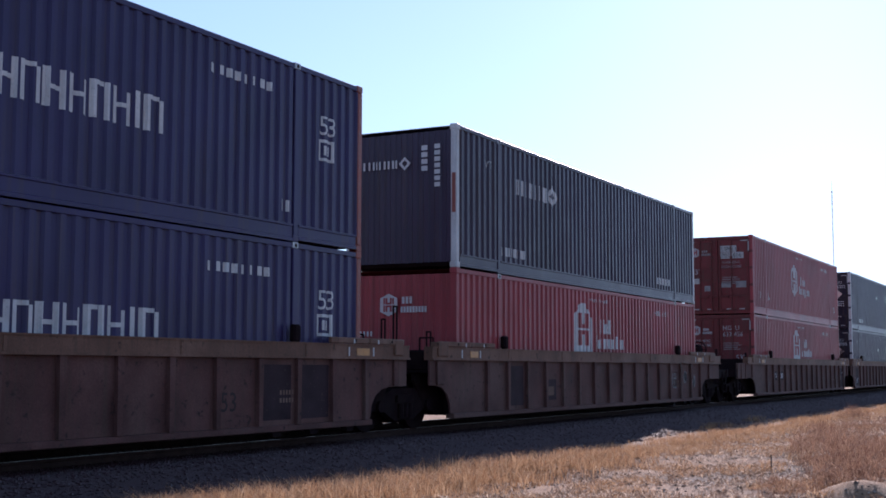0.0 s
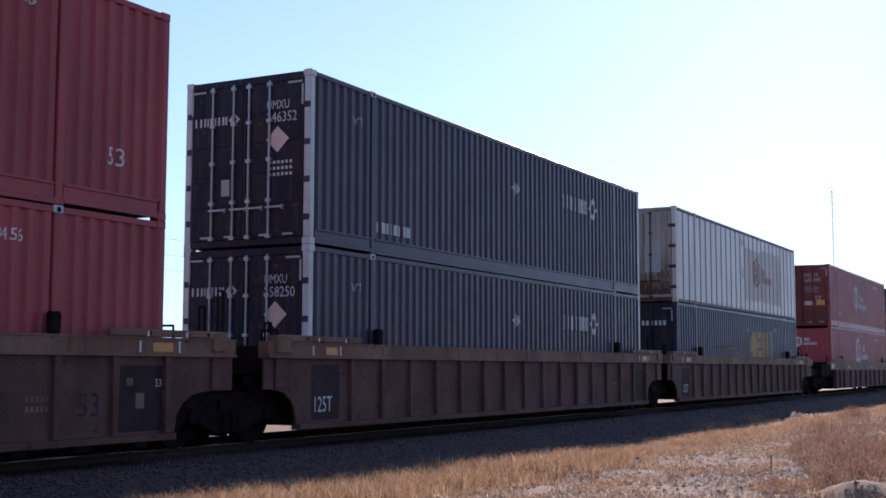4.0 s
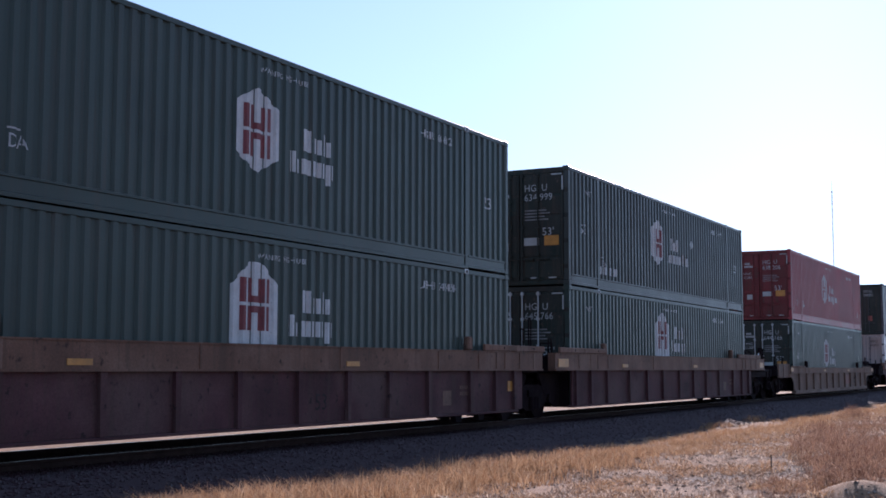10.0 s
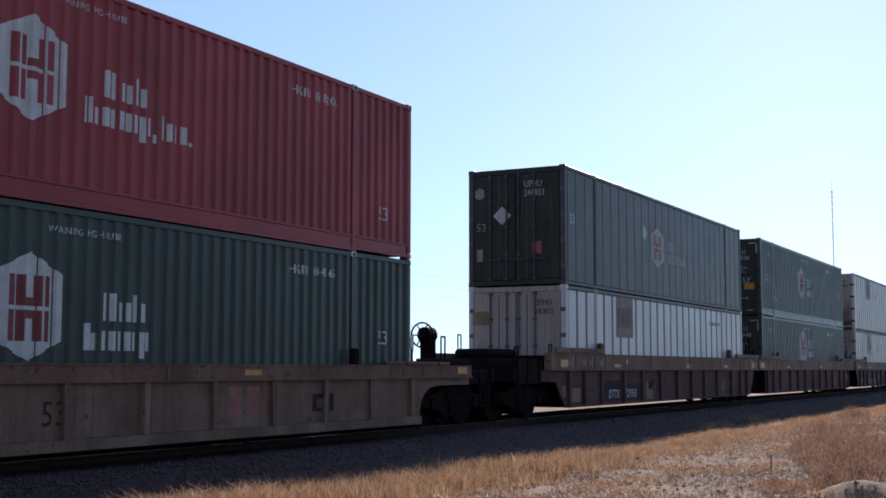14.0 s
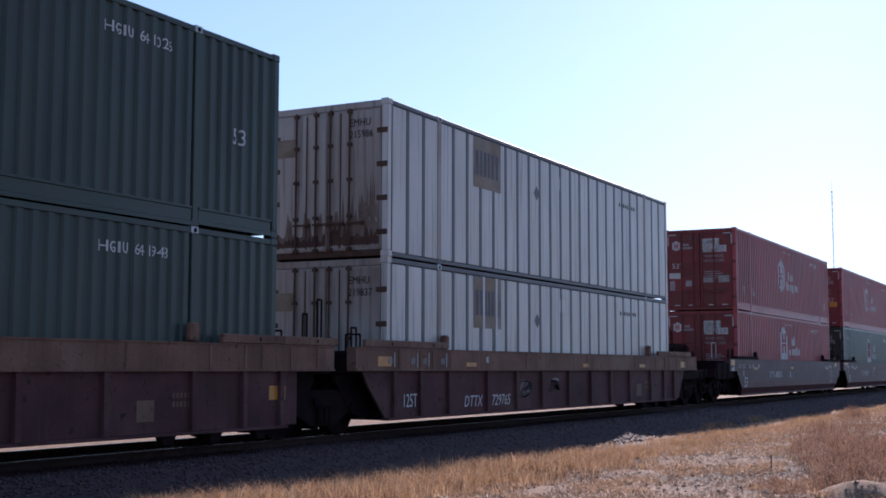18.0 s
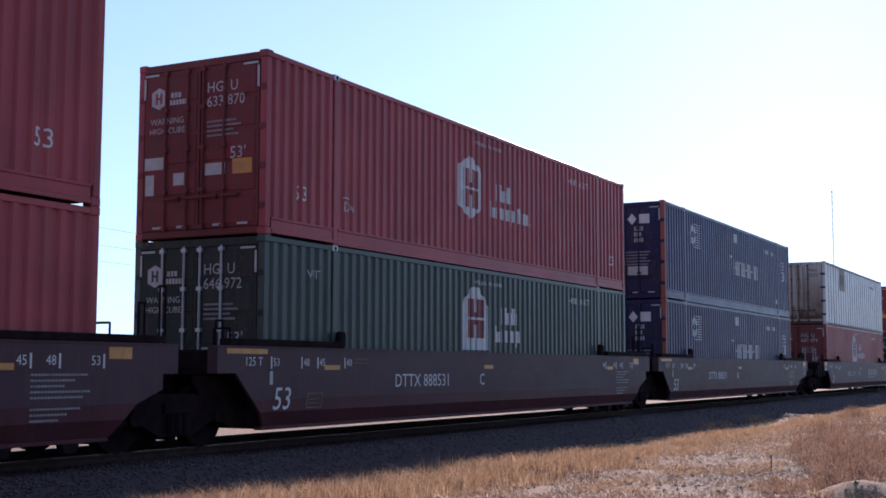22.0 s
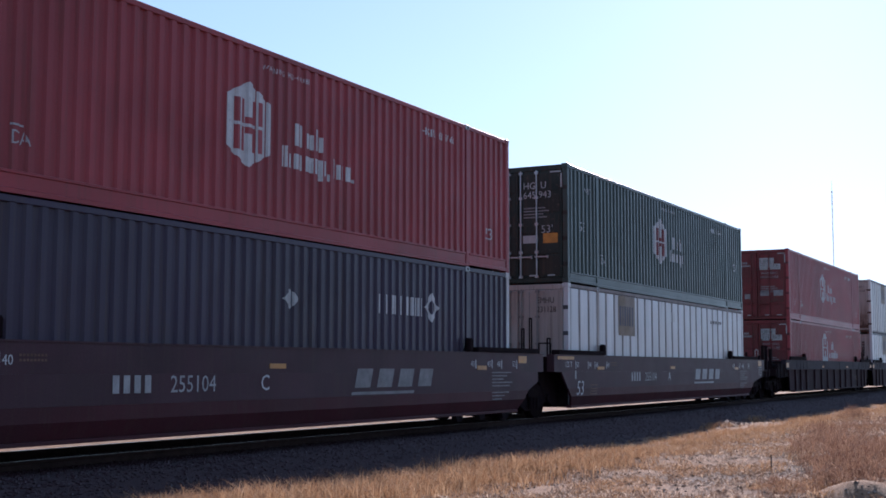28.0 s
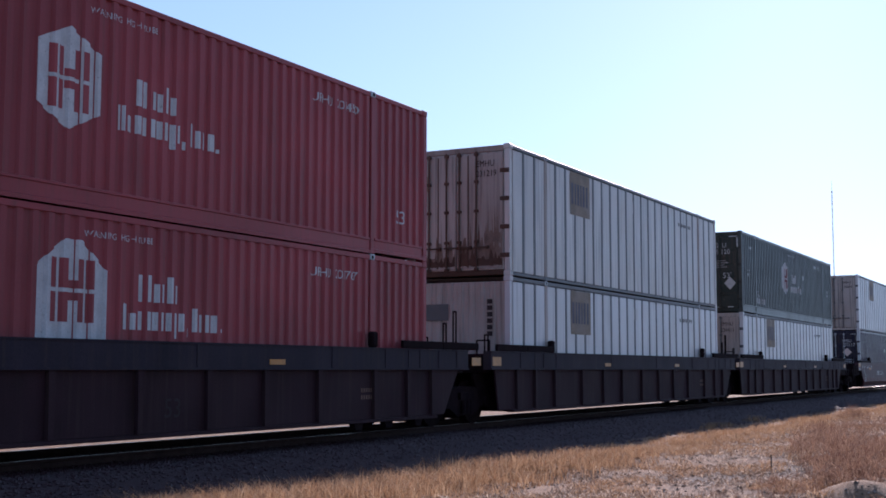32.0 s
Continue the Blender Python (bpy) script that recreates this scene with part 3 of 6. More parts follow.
def emblem_end(root, back, code, number, warn=True, stickers=True, plate=False, dark=False):
    ink = WORN
    paint("emblem", "small_hexagon", lambda: flat_shape([hexagon(0.30, 0.36)]), 0.30, 2.13, "end", WORN, root)
    k = ("door_inlay", str(back))
    if k not in MESHES:
        bm = drape(flat_shape([rect(0.08, 0.09, 0.045, 0.18), rect(0.175, 0.09, 0.045, 0.18), rect(0.125, 0.16, 0.05, 0.04)]), 0.30, 2.13, "end")
        for v in bm.verts:
            v.co.x -= 0.003
        MESHES[k] = finish(bm, "emblem_inlay")
    part("emblem_inlay", MESHES[k], back, root)
    bar_row(3, 0.22, 0.085, 0.70, 2.30, "end", root, FAINT if plate else WORN, 0.25)
    bar_row(6, 0.38, 0.085, 0.68, 2.18, "end", root, FAINT if plate else WORN, 0.25)
    if plate:
        paint("code_sticker", "plate", lambda: flat_shape([rect(0, 0.24, 0.60, 0.24), rect(0, 0, 0.86, 0.23)]), 1.40, 2.05, "end", STICKER, root)
        ink = INK
    words(code[:3] + " " + code[3:], 0.17, 1.43, 2.31, "end", root, ink, 0.95)
    words(number[:3] + " " + number[3:], 0.17, 1.43, 2.08, "end", root, ink, 0.95)
    if warn:
        x = 0.28 if not plate else 1.45
        z = 1.72 if not plate else 1.70
        words("WARNING", 0.10, x, z + 0.16, "end", root, FAINT if plate else WORN)
        words("HIGH CUBE", 0.10, x - 0.02, z, "end", root, FAINT if plate else WORN)
    words("53'", 0.19, 0.28 if plate else 1.90, 1.50 if plate else 1.22, "end", root, WORN)
    dull = FAINT if plate else STICKER
    if stickers:
        paint("sticker", "s1", lambda: flat_shape([rect(0, 0, 0.42, 0.20)]), 0.18, 1.14, "end", STICKER, root)
        paint("sticker", "s2", lambda: flat_shape([rect(0, 0, 0.22, 0.20)]), 0.78, 0.86, "end", dull, root)
        paint("sticker", "s3", lambda: flat_shape([rect(0, 0, 0.40, 0.19)]), 1.42, 0.98, "end", dull, root)
        paint("orange_placard", "s4", lambda: flat_shape([rect(0, 0, 0.38, 0.24)]), 1.96, 0.97, "end", dull if plate else REFLECT, root)
        paint("sticker", "s5", lambda: flat_shape([rect(0, 0, 0.18, 0.34)]), 0.20, 0.72, "end", dull, root)
    for k, count in enumerate((12, 14, 11, 13)):
        bar_row(count, 0.048 * count, 0.034, 1.45, 1.82 - k * 0.075 if not plate else 1.34 - k * 0.075, "end", root, FAINT, 0.2)


def steel_container(label, group, mat, post=None, end="doors", rods=None, hinge=None, door=None):
    root = thing("shipping_container", label, "container", group)
    side = shared("corrugated_side", corrugated)
    part("side_wall", side, mat, root)
    part("side_wall", side, mat, root, "", (LONG, WIDE, 0), 180)
    frame_parts(root, mat, post or mat)
    castings(root, post or mat)
    bottom_rails(root, mat)
    roof_and_floor(root, mat)
    far_end(root, mat)
    if end == "doors":
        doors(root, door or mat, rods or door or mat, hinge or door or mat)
        end_marks(root)
    else:
        blank_end(root, mat)
    return root


def red_box(code, number, low, end="doors", plate=False, dx=0.13):
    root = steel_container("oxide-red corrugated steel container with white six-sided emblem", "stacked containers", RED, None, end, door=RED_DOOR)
    emblem_marks(root, "corrugated", RED, RED, low, True, code + " " + number, dx)
    if end == "doors":
        emblem_end(root, RED, code, number, plate=plate, stickers=not low)
    else:
        paint("emblem", "front_hexagon", lambda: flat_shape([hexagon(0.40, 0.46)]), 0.85, 1.95, "end", LETTER, root)
        bm = drape(emblem_strokes(0.40, 0.46), 0.85, 1.95, "end")
        for v in bm.verts:
            v.co.x -= 0.003
        part("emblem_inlay", bm, RED, root)
        bar_row(3, 0.26, 0.14, 1.36, 2.20, "end", root, LETTER, 0.3)
        bar_row(9, 0.62, 0.12, 1.33, 2.02, "end", root, LETTER, 0.3)
        bar_row(6, 0.5, 0.10, 0.20, 1.55, "end", root, LETTER, 0.5)
    words("53", 0.24, 0.82, 0.63, "corrugated", root)
    words("53", 0.24, 15.0, 0.63, "corrugated", root)
    words("DA", 0.17, 2.26, 0.60, "corrugated", root, WORN, 0.9)
    paint("lettering", "over_bar", lambda: flat_shape([rect(0, 0, 0.22, 0.025)]), 2.26, 0.82, "corrugated", WORN, root)
    return root


def green_box(code, number, low, smoky=False, placard=False, dx=0.0):
    mat = SMOKY if smoky else GREEN
    word = "smoky dark-green" if smoky else "dark-green"
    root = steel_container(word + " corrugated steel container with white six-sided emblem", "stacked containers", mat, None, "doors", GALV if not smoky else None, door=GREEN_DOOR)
    emblem_marks(root, "corrugated", mat, MAROON, low, smoky, code + " " + number, dx or (0.05 if smoky else 0.20 if low else 0.34))
    emblem_end(root, mat, code, number, stickers=not placard)
    if placard:
        paint("white_placard", "loz", lambda: lozenge(0.42, 0.46), 1.95, 0.80, "end", STICKER, root)
    words("53", 0.24, 0.86, 1.32 if not low else 0.66, "corrugated", root)
    words("53", 0.24, 15.0, 1.32 if not low else 0.66, "corrugated", root)
    words("WT", 0.14, 1.22, 2.30, "corrugated", root, WORN)
    words("DA", 0.17, 2.26, 0.60, "corrugated", root, WORN, 0.9)
    paint("lettering", "over_bar", lambda: flat_shape([rect(0, 0, 0.22, 0.025)]), 2.26, 0.82, "corrugated", WORN, root)
    if smoky:
        bar_row(8, 1.2, 0.20, 2.20, 0.40, "corrugated", root, LETTER, 0.5)
        paint("white_placard", "loz_small", lambda: lozenge(0.42, 0.28), 9.9, 1.7, "corrugated", STICKER, root)
    return root


def charcoal_box(number, low, end="doors", logo_x=10.72):
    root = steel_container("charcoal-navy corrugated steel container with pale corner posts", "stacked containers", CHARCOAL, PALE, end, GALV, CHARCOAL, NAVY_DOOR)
    def logo():
        return flat_shape([rect(x, 0.1, w, 0.34) for x, w in ((0, 0.09), (0.25, 0.09), (0.46, 0.08), (0.62, 0.06), (0.76, 0.08), (0.98, 0.09), (1.17, 0.09), (1.38, 0.10), (1.54, 0.08))] + [
                           [(1.70, 0.28), (1.98, 0.0), (1.98, 0.14), (1.84, 0.28)], [(1.98, 0.0), (2.26, 0.28), (2.12, 0.28), (1.98, 0.14)], [(2.26, 0.28), (1.98, 0.56), (1.98, 0.42), (2.12, 0.28)], [(1.98, 0.56), (1.70, 0.28), (1.84, 0.28), (1.98, 0.42)]])
    paint("word_mark", "charcoal_logo", logo, logo_x, 1.72, "corrugated", LETTER, root, "white word bars with a ring emblem")
    if logo_x > 9:
        paint("white_placard", "loz_side", lambda: lozenge(0.42, 0.32), 7.84, 1.78, "corrugated", STICKER, root)
    else:
        bar_row(9, 1.15, 0.19, 12.62, 0.42, "corrugated", root, LETTER, 0.45)
    bar_row(8, 1.25, 0.19, 2.14, 0.40, "corrugated", root, LETTER, 0.45)
    words("WT", 0.15, 1.30, 2.20, "corrugated", root, WORN)
    if end == "doors":
        def small():
            bm = logo()
            for v in bm.verts:
                v.co *= 0.42
            return bm
        paint("word_mark", "charcoal_small", small, 0.22, 2.06, "end", LETTER, root)
        words("UMXU", 0.15, 1.72, 2.28, "end", root, None, 0.75)
        words(number, 0.17, 1.72, 2.06, "end", root, None, 0.85)
        paint("pink_placard", "loz_end", lambda: lozenge(0.46, 0.44), 1.72, 1.55, "end", PLACARD, root, "faded pink hazard placard")
        paint("sticker", "s6", lambda: flat_shape([rect(0, 0, 0.17, 0.28)]), 0.80, 0.88, "end", STICKER, root)
        for k in range(3):
            bar_row(6, 0.5, 0.05, 1.78, 1.36 - k * 0.1, "end", root, LETTER, 0.4)
    else:
        def small():
            bm = logo()
            for v in bm.verts:
                v.co *= 0.50
            return bm
        paint("word_mark", "charcoal_front", small, 0.42, 2.02, "end", LETTER, root)
        for k in range(4):
            paint("lettering", ("col", k), lambda: flat_shape([rect(0, 0, 0.14, 0.10)]), 1.80, 2.40 - k * 0.14, "end", LETTER, root)
        for k in range(7):
            paint("lettering", ("col2", k), lambda: flat_shape([rect(0, 0, 0.13, 0.09)]), 2.10, 2.42 - k * 0.13, "end", LETTER, root)
        part("orange_strip", box_mesh(-0.006, -0.001, 0.02, 0.10, 1.1, 1.9), ORANGE, root)
    return root


def blue_box(low, end="doors"):
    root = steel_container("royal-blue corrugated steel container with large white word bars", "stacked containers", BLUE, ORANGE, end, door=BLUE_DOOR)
    def word():
        out = []
        xs = [0.0, 0.46, 0.84, 1.22, 1.60, 2.02, 2.40, 2.80, 3.22, 3.42]
        wide = [0.36, 0.30, 0.34, 0.32, 0.36, 0.32, 0.34, 0.36, 0.12, 0.36]
        for k, (x, w) in enumerate(zip(xs, wide)):
            h = 0.66 if k == 0 else 0.50
            out.append(rect(x, 0, 0.10, h))
            if w > 0.2:
                out.append(rect(x + w - 0.07, 0, 0.07, h * (0.90 if k % 2 else 1.0)))
                out.append(rect(x + 0.10, h * (0.45 if k % 3 else 0.88), w - 0.17, 0.06))
        return flat_shape(out)
    paint("word_mark", "blue_word", word, 7.20, 1.20, "corrugated", LETTER, root, "large white word bars")
    def globe():
        out = [[(0, 0.42), (0.36, 0.0), (0.36, 0.20), (0.17, 0.42)], [(0, 0.42), (0.17, 0.42), (0.36, 0.64), (0.36, 0.84)], [(0.36, 0.0), (0.72, 0.42), (0.55, 0.42), (0.36, 0.20)], [(0.72, 0.42), (0.36, 0.84), (0.36, 0.64), (0.55, 0.42)],
               [(0.28, 0.42), (0.36, 0.32), (0.44, 0.42), (0.36, 0.52)]]
        for k in range(10):
            z = 0.04 + k * 0.08
            x = 0.42 + 0.36 * (1 - abs(z - 0.42) / 0.42)
            out.append(rect(x, z - 0.013, 1.22 - 0.10 * abs(k - 4.5) / 4.5 - x, 0.026))
        return flat_shape(out)
    paint("emblem", "globe", globe, 2.55, 1.72, "corrugated", LETTER, root, "white striped globe emblem")
    paint("sticker", "mark", lambda: flat_shape([rect(0, 0, 0.36, 0.30)]), 7.80, 2.34, "corrugated", LETTER, root)
    words("53", 0.32, 14.88, 1.86, "corrugated", root)
    paint("lettering", "frame53", lambda: flat_shape([rect(0, 0, 0.06, 0.36), rect(0.36, 0, 0.06, 0.36), rect(0.06, 0, 0.30, 0.05), rect(0.06, 0.31, 0.30, 0.05), rect(0.12, 0.1, 0.07, 0.16), rect(0.24, 0.1, 0.07, 0.16)]), 14.86, 1.42, "corrugated", LETTER, root)
    bar_row(8, 1.6, 0.14, 12.0, 2.30, "corrugated", root, LETTER, 0.5)
    paint("lettering", "da2", lambda: flat_shape([rect(0, 0, 0.07, 0.18), rect(0.13, 0, 0.07, 0.18)]), 13.80, 0.46, "corrugated", LETTER, root)
    if end == "doors":
        for x in (0.26, 1.46):
            paint("emblem", ("eg", x), lambda: flat_shape([[(0.14, 0), (0.28, 0.17), (0.14, 0.34), (0, 0.17)], rect(0.36, 0.03, 0.32, 0.28)]), x, 2.20, "end", LETTER, root)
        for k in range(3):
            bar_row(4 - k % 2, 0.30 - 0.06 * (k % 2), 0.12, 1.66, 2.02 - k * 0.17, "end", root, WORN, 0.35)
            bar_row(6, 0.42, 0.05, 0.35, 1.84 - k * 0.09, "end", root, FAINT, 0.3)
        paint("sticker", "s7", lambda: flat_shape([rect(0, 0, 0.62, 0.26)]), 1.45, 0.70, "end", STICKER, root)
        for k in range(5):
            bar_row(14, 0.8 - 0.06 * (k % 3), 0.04, 1.35, 1.36 - k * 0.09, "end", root, FAINT, 0.2)
    return root


def navy_box():
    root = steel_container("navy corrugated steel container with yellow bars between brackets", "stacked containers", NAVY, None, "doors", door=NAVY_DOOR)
    def mark():
        octagon = [(0.88, 0.01), (1.24, 0.01), (1.47, 0.25), (1.47, 0.67), (1.24, 0.91), (0.88, 0.91), (0.64, 0.67), (0.64, 0.25)]
        blocks = [rect(1.53, 0.01, 0.62, 0.24), rect(1.53, 0.34, 0.62, 0.24), rect(1.53, 0.67, 0.62, 0.24)]
        chevrons = [[(2.20, 0.01), (2.58, 0.01), (2.70, 0.46), (2.58, 0.91), (2.20, 0.91), (2.42, 0.46)], [(3.19, 0.01), (2.84, 0.01), (2.74, 0.46), (2.84, 0.91), (3.19, 0.91), (2.98, 0.46)]]
        frame_lines = [rect(0, -0.06, 0.09, 1.06), rect(0.09, 0.91, 0.24, 0.09), rect(3.66, -0.06, 0.08, 1.06), rect(3.48, 0.91, 0.18, 0.09)]
        return flat_shape([octagon] + blocks + chevrons + frame_lines)
    paint("emblem", "navy_mark", mark, 8.19, 1.32, "corrugated", YELLOW, root, "large yellow emblem bars")
    def slogan():
        bm = lettering("How tomorrow moves", 0.26, 1.0)
        wide = max(v.co.x for v in bm.verts)
        for v in bm.verts:
            v.co.x = v.co.x * 3.62 / wide + v.co.z * 0.22
        return bm
    paint("lettering", "slogan", slogan, 4.15, 1.56, "corrugated", OLDGOLD, root, "faded ochre slanted slogan")
    bar_row(4, 0.5, 0.18, 12.4, 2.3, "corrugated", root, FAINT, 0.3)
    bar_row(6, 0.8, 0.14, 1.5, 2.2, "end", root, LETTER, 0.4)
    return root


def plate_container(label, mat, door_mat, rail, end="doors"):
    """Container with riveted side plates between dark upright seams."""
    root = thing("shipping_container", label, "container", "stacked containers")
    part("side_backing", box_mesh(0.06, LONG - 0.06, 0.035, 0.06, 0.10, TALL - 0.05), SEAM, root)
    part("side_wall", box_mesh(0.06, LONG - 0.06, WIDE - 0.05, WIDE - 0.012, 0.10, TALL - 0.05), mat, root)
    n = 26
    step = (LONG - 0.26) / n
    me = shared("side_panel", lambda bm: box(bm, 0.057, step - 0.057, 0.010, 0.034, 0.095, TALL - 0.12, 0.008))
    for k in range(n):
        part("panel", me, mat, root, "", (0.13 + k * step, 0, 0))
    seam = shared("seam", lambda bm: box(bm, -0.052, 0.052, 0.004, 0.034, 0.09, TALL - 0.10, 0.006))
    for k in range(1, n):
        part("seam", seam, rail, root, "", (0.13 + k * step, 0, 0))
    frame_parts(root, rail, mat, 0.15, door_mat)
    castings(root, mat)
    part("bottom_rail", box_mesh(0.17, LONG - 0.17, 0.0, 0.05, 0.012, 0.085, 0.008), rail, root)
    part("bottom_rail", box_mesh(0.17, LONG - 0.17, WIDE - 0.05, WIDE, 0.012, 0.085, 0.008), rail, root)
    roof_and_floor(root, mat)
    far_end(root, mat)
    if end == "doors":
        doors(root, door_mat, RUST if door_mat is GRIMY else rail, RUST if door_mat is GRIMY else SEAM, 0.10 if door_mat is GRIMY else 0.0, True)
        if door_mat is GRIMY:
            rust_stains(root)
    else:
        blank_end(root, door_mat)
    return root


def gold_mark(root, x, z):
    paint("emblem", "gold", lambda: flat_shape([rect(0, 0, 1.30, 1.05)]), x, z, 0.003, TAN, root, "faded gold square emblem")
    def inner():
        return flat_shape([rect(x, 0.26, w, 0.52) for x, w in ((0.08, 0.15), (0.30, 0.10), (0.46, 0.14), (0.66, 0.10), (0.82, 0.14), (1.04, 0.12))])
    paint("emblem_inlay", "gold_in", inner, x, z, 0.0005, VIOLET, root)


def white_box(number, end="doors", dirty=False, gold=True):
    mat = CREAM if dirty else WHITE
    word = "stained white" if dirty else "white"
    root = plate_container(word + " panelled container with " + ("buff" if number == "231128" else "dark") + " seams and gold emblem", mat, GRIMY if dirty else DULLED, BUFF if number == "231128" else SEAM, end)
    if gold:
        gold_mark(root, 3.46, 1.72)
    paint("lettering", "plate_mark", lambda: flat_shape([rect(0, 0, 0.34, 0.30)]), 8.0, 2.22, 0.006, CREAM, root)
    bar_row(8, 1.3, 0.10, 12.1, 2.30, 0.006, root, INK, 0.45)
    if number == "219837":
        for x in (3.87, 4.48):
            part("splint", box_mesh(x, x + 0.10, -0.004, 0.0035, 0.10, TALL - 0.11, 0.002), PALE, root, "pale strip over a seam")
    if number in ("219837", "215986"):
        paint("dark_placard", "ploz", lambda: lozenge(0.34, 0.34), 6.5, 1.8, 0.006, SEAM, root)
    if end == "doors":
        words("EMHU", 0.14, 1.78, 2.42, "end", root, INK, 0.85)
        words(number, 0.14, 1.78, 2.20, "end", root, INK, 0.85)
        paint("emblem", "small_gold", lambda: flat_shape([rect(0, 0, 0.46, 0.34)]), 0.12, 1.95, "end", TAN, root)
    else:
        paint("emblem", "small_gold2", lambda: flat_shape([rect(0, 0, 0.70, 0.36)]), 0.40, 1.95, "end", SEAM, root)
        for k in range(6):
            paint("lettering", ("wcol", k), lambda: flat_shape([rect(0, 0, 0.13, 0.10)]), 2.05, 2.30 - k * 0.14, "end", INK, root)
    return root


def pale_box():
    root = plate_container("stained white panelled container with red six-sided emblem", CREAM, GRIMY, TAUPE)
    # a tan repainted field under the emblem, laid on panel by panel
    step = (LONG - 0.26) / 26
    r = random.Random(8)
    for k in range(13, 22):
        lo, hi = 0.47 + r.uniform(-0.03, 0.03), (2.32 if k < 17 else 2.42) + r.uniform(-0.03, 0.03)
        paint("repaint_patch", ("tan", k), lambda: flat_shape([rect(0, lo, step - 0.126, hi - lo)]), 0.13 + k * step + 0.063, 0, 0.008, STAINED, root, "tan repainted field")
    def ring(w, h, rim):
        a = hexagon(w, h)
        b = [(w / 2 + (x - w / 2) * rim, h / 2 + (z - h / 2) * rim) for x, z in a]
        return flat_shape([[a[k], a[(k + 1) % 6], b[(k + 1) % 6], b[k]] for k in range(6)])
    paint("emblem", "dark_ring", lambda: ring(0.98, 1.06, 0.90), 9.25, 0.98, 0.003, RUST, root, "dark six-sided ring emblem")
    paint("emblem_inlay", "red_hex_in", lambda: emblem_strokes(0.98, 1.06), 9.25, 0.98, 0.003, FADED, root, "faded red bars inside the ring")
    bar_row(3, 0.60, 0.26, 10.60, 1.45, 0.003, root, FADED, 0.4)
    bar_row(9, 1.66, 0.24, 10.44, 1.18, 0.003, root, FADED, 0.45)
    def rim():
        a, b = [(0, 0.2), (0.2, 0), (0.4, 0.2), (0.2, 0.4)], [(0.06, 0.2), (0.2, 0.06), (0.34, 0.2), (0.2, 0.34)]
        return flat_shape([[a[k], a[(k + 1) % 4], b[(k + 1) % 4], b[k]] for k in range(4)])
    paint("dark_placard", "rim_loz", rim, 7.55, 1.16, 0.003, SEAM, root)
    words("53/102", 0.13, 7.52, 2.44, 0.006, root, INK, 0.75)
    bar_row(7, 0.42, 0.04, 7.52, 2.36, 0.006, root, FAINT, 0.3)
    for x in (0.2, 1.6):
        paint("sticker", ("flap", x), lambda: flat_shape([rect(0, 0, 0.5, 0.9)]), x, 0.9, "end", STICKER, root)
    return root


def teal_box():
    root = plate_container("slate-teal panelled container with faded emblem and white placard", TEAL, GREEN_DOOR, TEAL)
    paint("emblem", "teal_hex", lambda: flat_shape([hexagon(1.15, 1.16)]), 6.36, 0.88, 0.003, WORN, root)
    paint("emblem_inlay", "teal_in", lambda: emblem_strokes(1.15, 1.16), 6.36, 0.88, 0.0005, FADED, root)
    bar_row(3, 0.62, 0.28, 7.95, 1.45, 0.003, root, WORN, 0.35)
    bar_row(9, 1.75, 0.26, 7.90, 1.10, 0.003, root, WORN, 0.4)
    paint("white_placard", "tloz", lambda: lozenge(0.42, 0.44), 5.60, 1.58, 0.006, STICKER, root)
    paint("white_placard", "tloz_end", lambda: lozenge(0.50, 0.46), 0.68, 1.50, "end", STICKER, root)
    words("53", 0.24, 0.30, 1.50, 0.006, root, STICKER)
    words("53", 0.20, 0.22, 1.36, "end", root, FAINT)
    words("UPHU", 0.16, 1.52, 2.40, "end", root, STICKER, 0.8)
    words("244833", 0.16, 1.52, 2.18, "end", root, STICKER, 0.8)
    paint("emblem", "small_hexagon", lambda: flat_shape([hexagon(0.24, 0.30)]), 0.20, 2.15, "end", FAINT, root)
    paint("sticker", "teal_tag", lambda: flat_shape([rect(0, 0, 0.16, 0.30)]), 0.24, 0.62, "end", FAINT, root)
    paint("orange_placard", "teal_orange", lambda: flat_shape([rect(0, 0, 0.24, 0.30)]), 1.74, 0.76, "end", ORANGE, root)
    return root


# ---- well cars ----
RIM = 0.46
STYLES = {
    "brown": dict(arch=True, top=1.41, bottom=1.20, rib=1.00, chord=OCHRE, sheet=BROWN, under=BROWN, corbel=0.10, word="weathered brown"),
    "rust": dict(arch=False, top=1.36, bottom=1.00, rib=1.45, chord=OCHRE, sheet=RUSTY, under=RUSTY, corbel=0.13, word="rust-brown"),
    "sandy": dict(arch=True, top=1.06, bottom=0.86, rib=1.42, chord=OCHRE, sheet=SANDY, under=SANDY, corbel=0.06, word="dusty sand-coloured"),
    "smooth": dict(arch=False, top=1.33, bottom=0.95, rib=0.0, chord=SLATE, sheet=OXBLOOD, under=OXBLOOD, corbel=0.10, word="oxblood-brown smooth-sided"),
    "blue": dict(arch=False, top=1.36, bottom=1.02, rib=1.45, chord=STEELBLUE, sheet=SOOTY, under=SOOTY, corbel=0.14, word="dark well car with dusty blue chord"),
}


